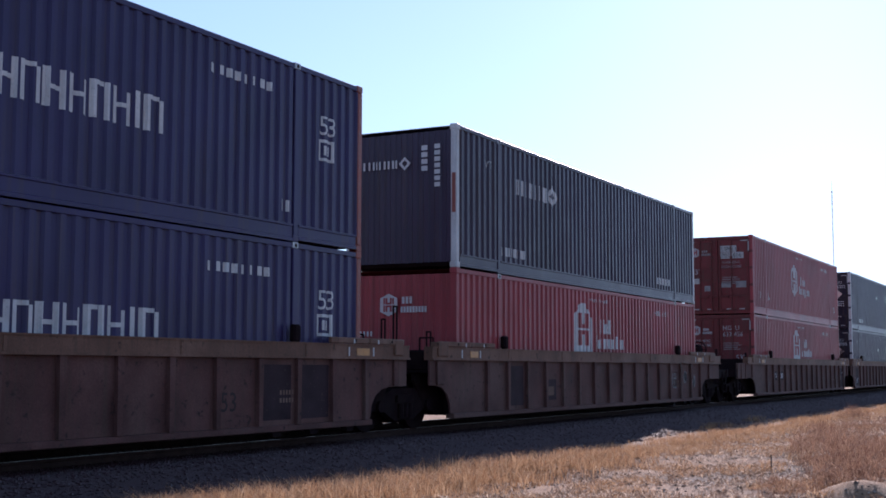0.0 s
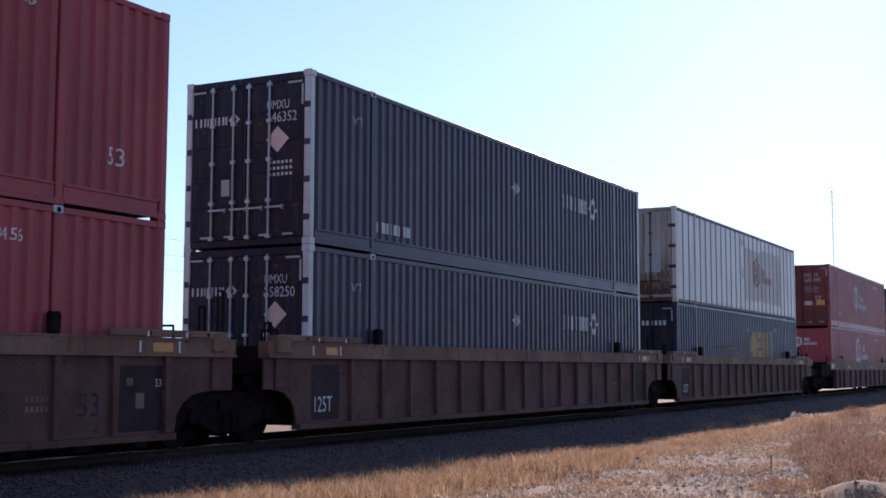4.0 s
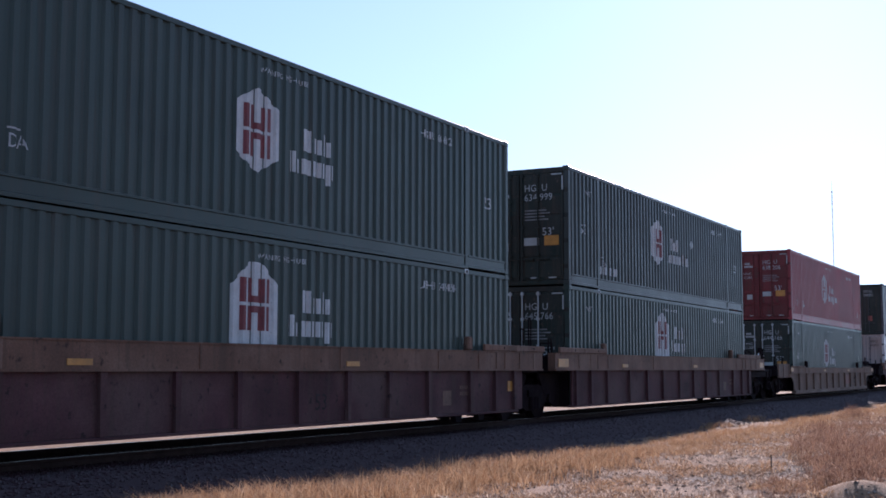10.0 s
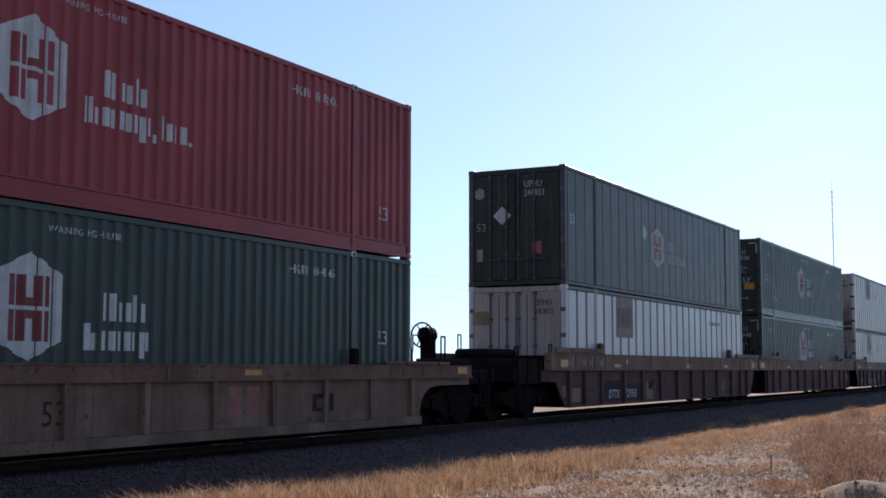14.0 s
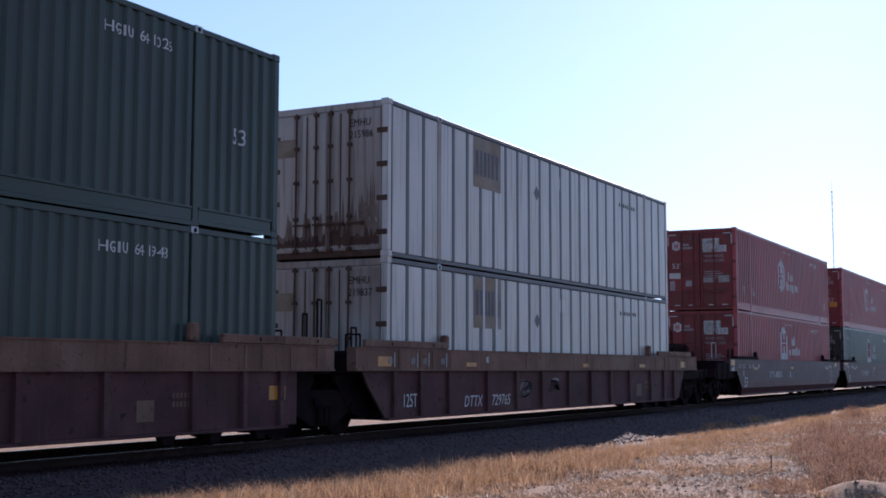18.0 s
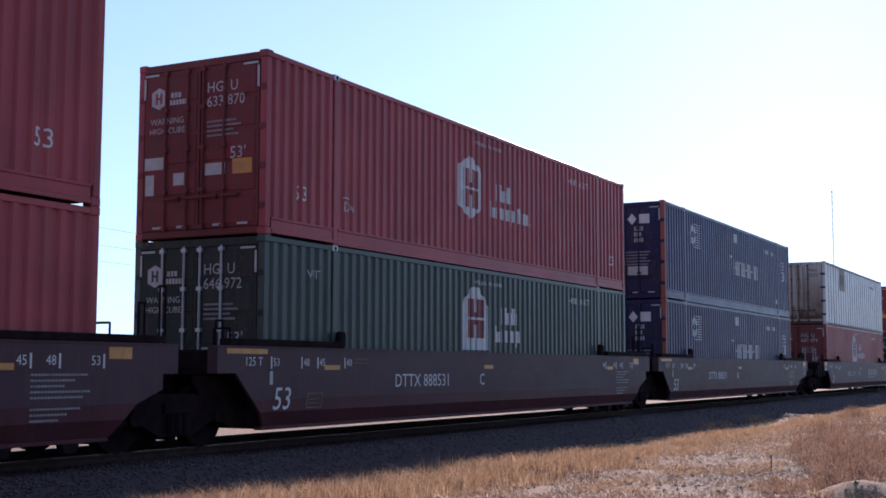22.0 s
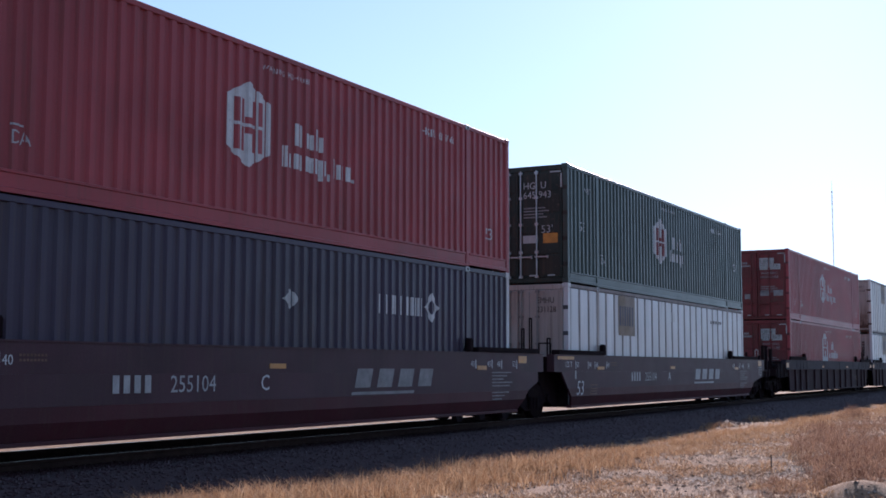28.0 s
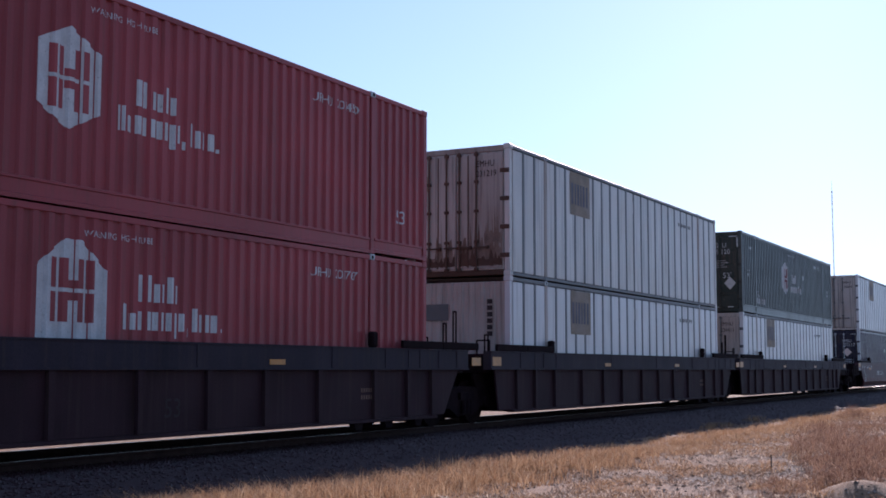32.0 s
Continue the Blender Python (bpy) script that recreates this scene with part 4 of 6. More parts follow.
def wheelset_mesh(bm):
    for y in (-0.7525, 0.7525):
        s = 1 if y > 0 else -1
        rod(bm, (0, y - 0.065, 0), (0, y + 0.065, 0), RIM, 28)
        rod(bm, (0, y - s * 0.066, 0), (0, y - s * 0.095, 0), RIM + 0.026, 28)
        rod(bm, (0, y + s * 0.066, 0), (0, y + s * 0.10, 0), 0.13, 14, 0.10)
        for k in range(6):
            a = k * math.tau / 6
            rod(bm, (0.27 * math.cos(a), y + s * 0.060, 0.27 * math.sin(a)), (0.27 * math.cos(a), y + s * 0.074, 0.27 * math.sin(a)), 0.05, 8)
    rod(bm, (0, -0.95, 0), (0, 0.95, 0), 0.08, 12)


def side_frame_mesh(bm):
    pts = [(-1.15, 0.40), (-1.15, 0.62), (-0.75, 0.66), (-0.38, 0.78), (0.38, 0.78), (0.75, 0.66), (1.15, 0.62), (1.15, 0.40), (0.70, 0.36), (0.36, 0.20), (-0.36, 0.20), (-0.70, 0.36)]
    slab(bm, pts, -0.07, 0.07)
    for x in (-0.89, 0.89):
        rod(bm, (x, -0.13, 0.46), (x, -0.071, 0.46), 0.11, 12)
    for x in (-0.16, 0.0, 0.16):
        rod(bm, (x, -0.10, 0.24), (x, -0.10, 0.50), 0.06, 10)
    box(bm, -0.30, 0.30, -0.12, -0.071, 0.52, 0.66)


WHEELS = []


def truck(car, x):
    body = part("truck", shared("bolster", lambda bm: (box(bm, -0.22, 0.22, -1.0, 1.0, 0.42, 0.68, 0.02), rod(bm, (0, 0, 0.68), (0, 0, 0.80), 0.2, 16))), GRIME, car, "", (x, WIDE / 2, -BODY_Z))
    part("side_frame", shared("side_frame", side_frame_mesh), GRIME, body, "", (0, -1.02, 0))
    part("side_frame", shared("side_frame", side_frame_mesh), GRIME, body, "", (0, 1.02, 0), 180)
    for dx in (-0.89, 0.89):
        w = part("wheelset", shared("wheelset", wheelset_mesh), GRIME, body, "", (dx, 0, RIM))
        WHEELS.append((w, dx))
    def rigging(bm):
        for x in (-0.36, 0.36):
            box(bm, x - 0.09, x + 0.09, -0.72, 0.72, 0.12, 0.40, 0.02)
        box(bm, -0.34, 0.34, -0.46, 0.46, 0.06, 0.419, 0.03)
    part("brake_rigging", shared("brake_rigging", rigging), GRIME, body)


def handrail(bm, x, y, z0, z1, w, along="x", r=0.018):
    d = (w, 0, 0) if along == "x" else (0, w, 0)
    rod(bm, (x, y, z0), (x, y, z1), r, 6)
    rod(bm, (x, y, z1), (x + d[0], y + d[1], z1), r, 6)
    rod(bm, (x + d[0], y + d[1], z0), (x + d[0], y + d[1], z1), r, 6)


def brake_wheel_mesh(bm):
    for k in range(20):
        a, b = k * math.tau / 20, (k + 1) * math.tau / 20
        rod(bm, (0, 0.28 * math.cos(a), 0.28 * math.sin(a)), (0, 0.28 * math.cos(b), 0.28 * math.sin(b)), 0.022, 6)
    for k in range(6):
        a = k * math.tau / 6
        rod(bm, (0.02, 0.05 * math.cos(a), 0.05 * math.sin(a)), (0, 0.28 * math.cos(a), 0.28 * math.sin(a)), 0.016, 6)
    rod(bm, (-0.04, 0, 0), (0.06, 0, 0), 0.06, 10)


def end_gear(car, sign, x0, gear, reach, deck_top, plate_mat, clear):
    """Coupler end: deck, draft sill, coupler and what stands on the deck. sign -1: towards smaller x; x0: the container's end; reach: to the coupling line. Heights are above the rail."""
    c = WIDE / 2
    tag = (sign, round(reach, 2))
    def X(d):
        return x0 + sign * d
    def bx(bm, a, b, y0, y1, z0, z1, bevel=0.0):
        a, b = sorted((X(a), X(b)))
        box(bm, a, b, y0, y1, z0 - BODY_Z, z1 - BODY_Z, bevel)
    def bar(bm, d0, y0, z0, d1, y1, z1, r, seg=8):
        rod(bm, (X(d0), y0, z0 - BODY_Z), (X(d1), y1, z1 - BODY_Z), r, seg)
    e = reach - 0.62
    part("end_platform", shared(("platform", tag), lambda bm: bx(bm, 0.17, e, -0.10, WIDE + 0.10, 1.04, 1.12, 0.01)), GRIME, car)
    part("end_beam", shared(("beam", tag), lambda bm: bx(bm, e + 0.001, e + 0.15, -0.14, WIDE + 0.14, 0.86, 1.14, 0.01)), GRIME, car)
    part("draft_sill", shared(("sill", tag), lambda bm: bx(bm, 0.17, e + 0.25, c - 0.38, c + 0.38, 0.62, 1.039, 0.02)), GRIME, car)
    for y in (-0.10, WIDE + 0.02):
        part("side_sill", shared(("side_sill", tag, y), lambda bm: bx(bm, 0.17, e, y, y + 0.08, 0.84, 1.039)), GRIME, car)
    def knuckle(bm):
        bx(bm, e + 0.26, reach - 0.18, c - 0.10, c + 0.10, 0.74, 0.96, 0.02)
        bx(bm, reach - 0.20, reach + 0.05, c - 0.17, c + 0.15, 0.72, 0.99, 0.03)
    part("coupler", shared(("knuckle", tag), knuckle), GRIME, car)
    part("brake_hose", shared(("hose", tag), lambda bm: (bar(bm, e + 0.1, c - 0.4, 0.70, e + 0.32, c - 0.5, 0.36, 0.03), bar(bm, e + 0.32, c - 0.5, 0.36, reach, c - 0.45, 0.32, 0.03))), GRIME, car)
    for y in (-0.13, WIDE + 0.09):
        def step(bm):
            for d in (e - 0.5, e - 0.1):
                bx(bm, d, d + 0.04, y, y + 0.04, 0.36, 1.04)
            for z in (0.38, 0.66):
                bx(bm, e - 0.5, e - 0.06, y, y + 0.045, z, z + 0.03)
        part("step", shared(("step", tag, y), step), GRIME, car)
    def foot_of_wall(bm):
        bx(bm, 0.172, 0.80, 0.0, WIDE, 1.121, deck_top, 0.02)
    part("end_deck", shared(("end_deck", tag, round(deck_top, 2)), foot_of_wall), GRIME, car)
    if sign < 0:
        def plate(bm):
            bx(bm, clear, e - 0.02, -0.14, -0.101, 0.80, 1.345, 0.01)
            for d in (clear + 0.04, (clear + e) / 2, e - 0.14):
                bx(bm, d, d + 0.10, -0.165, -0.1405, 0.80, 1.345, 0.006)
        part("end_side_plate", shared(("end_plate", tag, clear), plate), plate_mat, car)
    for item in gear:
        kind, d, y = item[0], item[1], item[2]
        key = (item, tag)
        if kind == "rail":
            w = item[4] if len(item) > 4 else 0.16
            part("handrail", shared(key, lambda bm: handrail(bm, X(d), y, 1.12 - BODY_Z, item[3] - BODY_Z, w)), GRIME, car)
        elif kind == "hoop":
            # PALE puts the light caught by these thin rods into their colour
            part("grab_hoop", shared(key, lambda bm: handrail(bm, X(d), y, 1.50 - BODY_Z, item[3] - BODY_Z, item[4], "x", 0.008)), PALE, car, "grab hoop coloured pale for the light on it")
        elif kind == "post":
            def post(bm):
                bx(bm, d - 0.06, d + 0.06, y - 0.06, y + 0.06, 1.12, item[3], 0.012)
                bar(bm, d, y, item[3] - 0.02, d, y, item[3] + 0.03, 0.075, 8)
            part("guide_post", shared(key, post), GRIME, car)
            part("handrail", shared(("ph", *key), lambda bm: handrail(bm, X(d) + 0.09, y, item[3] - 0.58 - BODY_Z, item[3] - 0.05 - BODY_Z, 0.09)), GRIME, car)
        elif kind == "brace":
            part("brace", shared(key, lambda bm: bar(bm, d, y, 1.12, d - item[4], y, item[3], 0.05)), GRIME, car)
        elif kind == "beam":
            part("rail_beam", shared(key, lambda bm: bx(bm, d, item[3], y, y + 0.08, 1.22, 1.33, 0.01)), GRIME, car)
            for q in (d + 0.05, (d + item[3]) / 2, item[3] - 0.10):
                part("beam_foot", shared(("bf", q, *key), lambda bm: bx(bm, q, q + 0.06, y + 0.01, y + 0.07, 1.12, 1.219)), GRIME, car)
        elif kind == "frame":
            part("valve_frame", shared(key, lambda bm: (bx(bm, d, item[3], y, y + 0.30, item[4] - 0.11, item[4], 0.012), bx(bm, d, 1.97, y, y + 0.30, 1.121, item[4] - 0.111, 0.012), bx(bm, 2.52, item[3], y, y + 0.30, 1.121, item[4] - 0.111, 0.012))), GRIME, car)
        elif kind == "wheel":
            z = item[3]
            k = 1 if len(item) < 5 else item[4]
            part("brake_stand", shared(key, lambda bm: (bx(bm, d - k * 0.28 - 0.10, d - k * 0.28 + 0.10, y - 0.16, y + 0.16, 1.12, z - 0.05, 0.02))), GRIME, car)
            def housing(bm):
                bar(bm, d - k * 0.40, y, z, d - k * 0.10, y, z, 0.19, 12)
                bx(bm, d - k * 0.26 - 0.16, d - k * 0.26 + 0.16, y - 0.14, y + 0.14, z - 0.34, z + 0.12, 0.05)
            part("gear_housing", shared(("gh", *key), housing), GRIME, car)
            part("brake_wheel", shared("brake_wheel", brake_wheel_mesh), GRIME, car, "black spoked brake wheel", (X(d), y, z - BODY_Z))
        elif kind == "tank":
            def tank(bm):
                bx(bm, 0.82, item[3], y, y + 0.95, 1.121, 1.38, 0.03)
                bx(bm, d, item[3], y + 0.03, y + 0.85, 1.3805, item[4], min(0.12, (item[4] - 1.38) / 3))
            part("air_tank", shared(key, tank), GRIME, car, "black air reservoir and valve box")
        elif kind == "sign":
            z = item[3]
            part("warning_triangle", shared(key, lambda bm: slab(bm, [(X(d), z + 0.15 - BODY_Z), (X(d), z - 0.15 - BODY_Z), (X(d) - 0.28, z - BODY_Z)], y, y + 0.02)), GALV, car, "small pale triangular plate")
            part("stake", shared(("st", *key), lambda bm: bx(bm, d - 0.02, d + 0.02, y + 0.025, y + 0.06, 1.12, z - 0.02)), GRIME, car)


def well_car(style, left, right, number="", gear_left=(), gear_right=(), reach=(3.6, 3.6), letter="", marks=()):
    s = STYLES[style]
    lab = s["word"] + (" with straight ribs" if s["rib"] and "car" not in s["word"] else "")
    car = thing("well_car", (lab if "well car" in lab else lab + " double-stack well car") + ", carrying two containers", "railway wagon", "cars of the freight train")
    a, b = -1.80 if left == "end" and (style in ("brown", "blue", "smooth") or number) else -1.35, LONG + (1.35 if right == "joint" else 2.1)
    top, bot = s["top"], s["bottom"]
    smooth = s["rib"] == 0
    steep = style == "rust" and not number
    def chord(bm):
        pts = [(-0.02, bot), (-0.20, bot), (-0.20, top), (-0.215, top), (-0.215, top + 0.022), (-0.02, top + 0.022)]
        if not smooth:
            pts = [(-0.02, bot - 0.02), (-0.225, bot - 0.02), (-0.225, bot + 0.012), (-0.20, bot + 0.012), *pts[2:]]
        ring = [[bm.verts.new((x, y, z)) for y, z in pts] for x in (a, b)]
        for k in range(len(pts)):
            j = (k + 1) % len(pts)
            bm.faces.new((ring[0][k], ring[0][j], ring[1][j], ring[1][k]))
        bm.faces.new(ring[0])
        bm.faces.new(ring[1][::-1])
    def sheet(bm):
        pts = [(-0.28, 0.162), (LONG + 0.45, 0.162), (LONG + 0.85, 0.74), (LONG + 1.05, bot - 0.021), (-1.05, bot - 0.021), (-0.86, 0.72)]
        if s["arch"]:
            pts = [(-0.50, 0.162), (LONG + 0.10, 0.162), (LONG + 0.15, 0.40), (LONG + 0.27, 0.55), (LONG + 0.48, 0.66), (LONG + 0.75, 0.70), (b, 0.71), (b, bot - 0.021), (a, bot - 0.021), (a, 0.71), (-1.10, 0.70), (-0.84, 0.65), (-0.64, 0.52), (-0.54, 0.36)]
        elif style == "rust" and number and left == "end":
            pts = [(-0.43, 0.162), *pts[1:4], (a, bot - 0.021), (a, 0.74), (-0.95, 0.71), (-0.84, 0.58), (-0.65, 0.37)]
        elif style == "blue":
            pts[0], pts[-2:] = (-0.86, 0.162), [(-1.05, bot - 0.021)]
        elif steep:
            pts = [(-0.22, 0.162), (LONG + 0.38, 0.162), (LONG + 0.38, bot - 0.021), (-0.22, bot - 0.021)]
        slab(bm, pts, -0.14, -0.10)
    if smooth:
        far = LONG + (1.80 if right == "end" else 1.05)
        def panel(bm):
            slab(bm, [(-0.52, 0.561), (LONG + 0.56, 0.561), (far, 0.74), (far, bot - 0.001), (-0.92, bot - 0.001)], -0.199, -0.15)
        part("side_panel", shared(("smooth_panel", right), panel), s["chord"], car)
        part("side_panel", shared(("smooth_panel", right), panel), s["chord"], car, "", (LONG, WIDE, 0), 180)
        def sheet(bm):
            slab(bm, [(-0.33, 0.37), (LONG + 0.33, 0.37), (LONG + 0.55, 0.56), (-0.51, 0.56)], -0.20, -0.15)
            low = len(bm.verts)
            slab(bm, [(-0.15, 0.162), (LONG + 0.15, 0.162), (LONG + 0.33, 0.3699), (-0.33, 0.3699)], -0.20, -0.15)
            bm.verts.ensure_lookup_table()
            for v in bm.verts[low:]:
                v.co.y += (0.37 - v.co.z) * 0.40
    part("top_chord", shared(("chord", style, left, right), chord), s["chord"], car)
    part("top_chord", shared(("chord", style, left, right), chord), s["chord"], car, "", (a + b, WIDE, 0), 180)
    part("side_sheet", shared(("sheet", style, left, right, steep, bool(number)), sheet), s["sheet"], car)
    part("side_sheet", shared(("sheet", style, left, right, steep, bool(number)), sheet), s["sheet"], car, "", (LONG, WIDE, 0), 180)
    drop = {"brown": 0.045, "sandy": 0.10, "rust": 0.0}.get(style, 0.01)
    def sill(bm):
        box(bm, -0.46 if s["arch"] else -0.22, LONG + 0.10, -0.145 if smooth else -0.19, -0.012, 0.112 - drop, 0.158, 0.006)
    def foot(bm):
        slab(bm, [(-0.09, -0.01), (0.09, -0.01), (0.15, 0.1115), (-0.15, 0.1115)], -0.14, -0.03)
    for x in (13.55, 14.55, 15.62):
        part("jacking_foot", shared("jacking_foot", foot), GRIME, car, "", (x, 0, 0))
    part("bottom_sill", shared(("sill", style), sill), s["under"], car)
    part("bottom_sill", shared(("sill", style), sill), s["under"], car, "", (LONG, WIDE, 0), 180)
    if not smooth:
        places = {"brown": [1.05 + k for k in range(16)], "sandy": [0.3 + 1.42 * k for k in range(12)]}.get(style, [-0.02, 0.95, 2.06, 3.74, 5.17, 6.53, 8.08, 9.50, 10.85, 12.29, 14.00, 15.15, 16.07])
        def rib(bm):
            slab(bm, [(-0.045, 0.162), (0.045, 0.162), (0.06, bot - 0.021), (-0.06, bot - 0.021)], -0.205, -0.141)
        if style == "rust" and number and left == "end":
            places = [x - 0.20 if x < 6 else x for x in places]
        for x in places:
            part("rib", shared(("rib", style), rib), s["sheet"], car, "", (x, 0, 0))
    def floor(bm):
        box(bm, -0.05, LONG + 0.05, -0.01, WIDE + 0.01, 0.110, 0.126)
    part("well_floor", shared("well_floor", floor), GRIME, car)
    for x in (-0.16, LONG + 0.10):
        # black instead of car paint: shade inside the well ends is in the colour
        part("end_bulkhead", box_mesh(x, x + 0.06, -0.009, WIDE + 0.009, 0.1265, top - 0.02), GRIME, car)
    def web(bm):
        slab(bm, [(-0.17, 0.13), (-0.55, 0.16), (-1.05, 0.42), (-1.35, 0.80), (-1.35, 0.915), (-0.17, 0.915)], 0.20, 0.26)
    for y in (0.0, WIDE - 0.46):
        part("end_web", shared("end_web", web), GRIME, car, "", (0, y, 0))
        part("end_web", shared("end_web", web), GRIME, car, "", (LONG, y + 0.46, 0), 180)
    # corbels and corner guides on the chord
    h = s["corbel"]
    for x in ((-1.11, 14.20) if smooth else (-1.09, 14.56) if style == "rust" else (-1.09, 14.90)):
        if smooth:
            part("walkway", box_mesh(x, x + 3.02, -0.235, -0.03, top + 0.026, top + 0.026 + h, 0.012), GRIME, car)
            continue
        w = 1.52 if style in ("rust", "blue") else 1.20
        for k in range(2):
            plank = part("guide_plank", box_mesh(x + k * w, x + (k + 1) * w - 0.012, -0.228, -0.16, top + 0.026, top + 0.026 + h, 0.014), s["chord"] if style != "blue" else GRIME, car)
            # no opening here, a black disc shows the hole's shaded inside
            part("bolt_hole", shared("bolt_hole", lambda bm: rod(bm, (0, -0.231, 0), (0, -0.222, 0), 0.028, 10)), GRIME, plank, "", (x + (k + 0.5) * w + 0.14, 0, top + 0.026 + h * 0.5))
    if style == "brown":
        reach_out = (LONG + 0.80, LONG + (1.38 if right == "end" else 1.08))
        for p, q in ((-1.16, -0.76), reach_out):
            part("end_post", box_mesh(p, q, -0.235, -0.05, bot + 0.05, top + 0.115, 0.015), s["chord"], car)
            part("post_web", box_mesh(p + 0.05, q - 0.05, -0.185, -0.141, 0.72, bot - 0.022, 0.01), s["sheet"], car)
        for x in (-0.16, 0.64, 15.46, 16.24):
            part("length_mark", box_mesh(x, x + 0.035, -0.207, -0.2005, bot + 0.03, top - 0.03), LETTER, car)
            part("length_mark", box_mesh(x + 0.12, x + 0.155, -0.234, -0.2285, top + 0.03, top + 0.10), LETTER, car)
    if style == "rust" and number:
        for x in (-0.10, 0.72, 1.16, 1.86):
            part("length_mark", box_mesh(x, x + 0.03, -0.216, -0.2125, bot + 0.05, top - 0.05), WORN, car)
            bar_row(2, 0.16, 0.11, x - 0.20, bot + 0.10, -0.2135, car, FAINT, 0.3)
        paint("sticker", "chord_tag", lambda: flat_shape([rect(0, 0, 0.11, 0.12)]), 3.60, bot + 0.14, -0.2135, STICKER, car)
    if style in ("rust", "blue", "sandy"):
        for x in (0.08, 0.85, 1.32, 2.04, 5.6, 9.2, 12.6, 14.3, 15.11, 15.53, 16.27, 17.0):
            part("splice_bar", box_mesh(x, x + 0.05, -0.212, -0.2005, bot + 0.016, top - 0.004, 0.004), s["chord"], car)
    if style == "brown":
        for x in (2.0, 4.9, 8.1, 11.2, 14.2):
            part("splice_bar", box_mesh(x, x + 0.06, -0.212, -0.2005, bot + 0.016, top - 0.004, 0.004), s["chord"], car)
    for x in (2.02, LONG - 2.10):
        part("container_guide", box_mesh(x - 0.09, x + 0.09, -0.16, -0.035, top + 0.026, top + 0.30, 0.03), s["chord"] if style == "rust" else GRIME, car)
    z = bot + 0.06
    if smooth:
        plates = [(-1.14, 0.98, 1.235, 0.075) if left == "joint" else (-1.66, 0.45, 1.14, 0.18), (1.38, 0.46, 1.00, 0.075), (7.2, 0.42, 1.02, 0.075), (14.21, 0.41, 1.00, 0.08), (16.17, 0.42, 1.14, 0.15) if right == "joint" else (17.40, 0.45, 1.13, 0.18)]
    elif style == "brown":
        plates = [(0.22, 0.34, z - 0.02, 0.12), (15.72, 0.40, z - 0.02, 0.12)]
    elif style == "rust" and number:
        plates = [(-0.83 if left == "end" else -0.64, 0.46, z, 0.17), (2.73, 0.43, z, 0.08), (8.9, 0.40, z, 0.08), (13.0, 0.43, z, 0.08), (16.65, 0.44, z, 0.17)]
    elif style == "rust":
        plates = [(-1.17, 0.60, z, 0.19), (3.1, 0.43, z, 0.08), (9.4, 0.40, z, 0.08)]
        if right == "end":
            plates.append((LONG + 1.40, 0.52, z, 0.19))
        else:
            part("reflector", box_mesh(15.80, 16.22, -0.148, -0.1405, 0.55, 0.76), REFLECT, car, "amber reflector strip")
    else:
        plates = [(-1.72 if style == "blue" and left == "end" else -1.28, 0.40, z, 0.18), (5.2, 0.40, z, 0.08), (10.9, 0.40, z, 0.08), (LONG + 1.5, 0.40, z, 0.16)]
    for x, w, z, tall in plates:
        part("reflector", box_mesh(x, x + w, -0.2075, -0.2005, z, z + tall), REFLECT, car, "amber reflector strip")
    # end structure
    c = WIDE / 2
    for sign, x0, kind, gear in ((-1, 0.0, left, gear_left), (1, LONG, right, gear_right)):
        if kind == "joint":
            p, q = sorted((x0 + sign * 0.17, x0 + sign * 1.70))
            part("joint_sill", shared(("joint", sign), lambda bm: (box(bm, p, q, c - 0.42, c + 0.42, 0.50, 0.92, 0.03), box(bm, min(x0 + sign * 0.17, x0 + sign * (1.52 if sign > 0 else 1.2)), max(x0 + sign * 0.17, x0 + sign * (1.52 if sign > 0 else 1.2)), 0.0, WIDE, 0.93, 0.99, 0.01))), GRIME, car)
            if sign > 0:
                part("handrail", shared(("jr", 1), lambda bm: handrail(bm, x0 + 0.90, 0.12, 0.99, 1.90, 0.12)), GRIME, car)
                part("handrail", shared(("jr", 2), lambda bm: handrail(bm, x0 + 1.32, 0.12, 0.99, 2.15, 0.12)), GRIME, car)
            else:
                part("handrail", shared(("jr", sign), lambda bm: handrail(bm, x0 - 1.0, 0.12, 0.99, 1.72, 0.16)), GRIME, car)
            p, q = sorted((x0 + sign * 0.172, x0 + sign * 1.18))
            part("end_deck", shared(("joint_deck", sign, style), lambda bm: (box(bm, p, q, 0.002, WIDE - 0.002, 0.991, top - 0.05, 0.02), box(bm, p, q, 0.30, WIDE - 0.30, 0.30, 0.49, 0.03))), GRIME, car)
            part("handrail", shared(("jc", sign), lambda bm: handrail(bm, x0 + sign * 0.5, 0.25, 0.99, 1.62, 0.30, "y")), GRIME, car)
        else:
            end_gear(car, sign, x0, gear, reach[0 if sign < 0 else 1], top + BODY_Z + (0.10 if style == "sandy" else -0.03), s["sheet"] if s["arch"] else GRIME, 0.002 - a)
    if left == "joint":
        truck(car, -1.72)
    else:
        truck(car, 1.65 - reach[0])
    if right == "end":
        truck(car, LONG + reach[1] - 1.65)
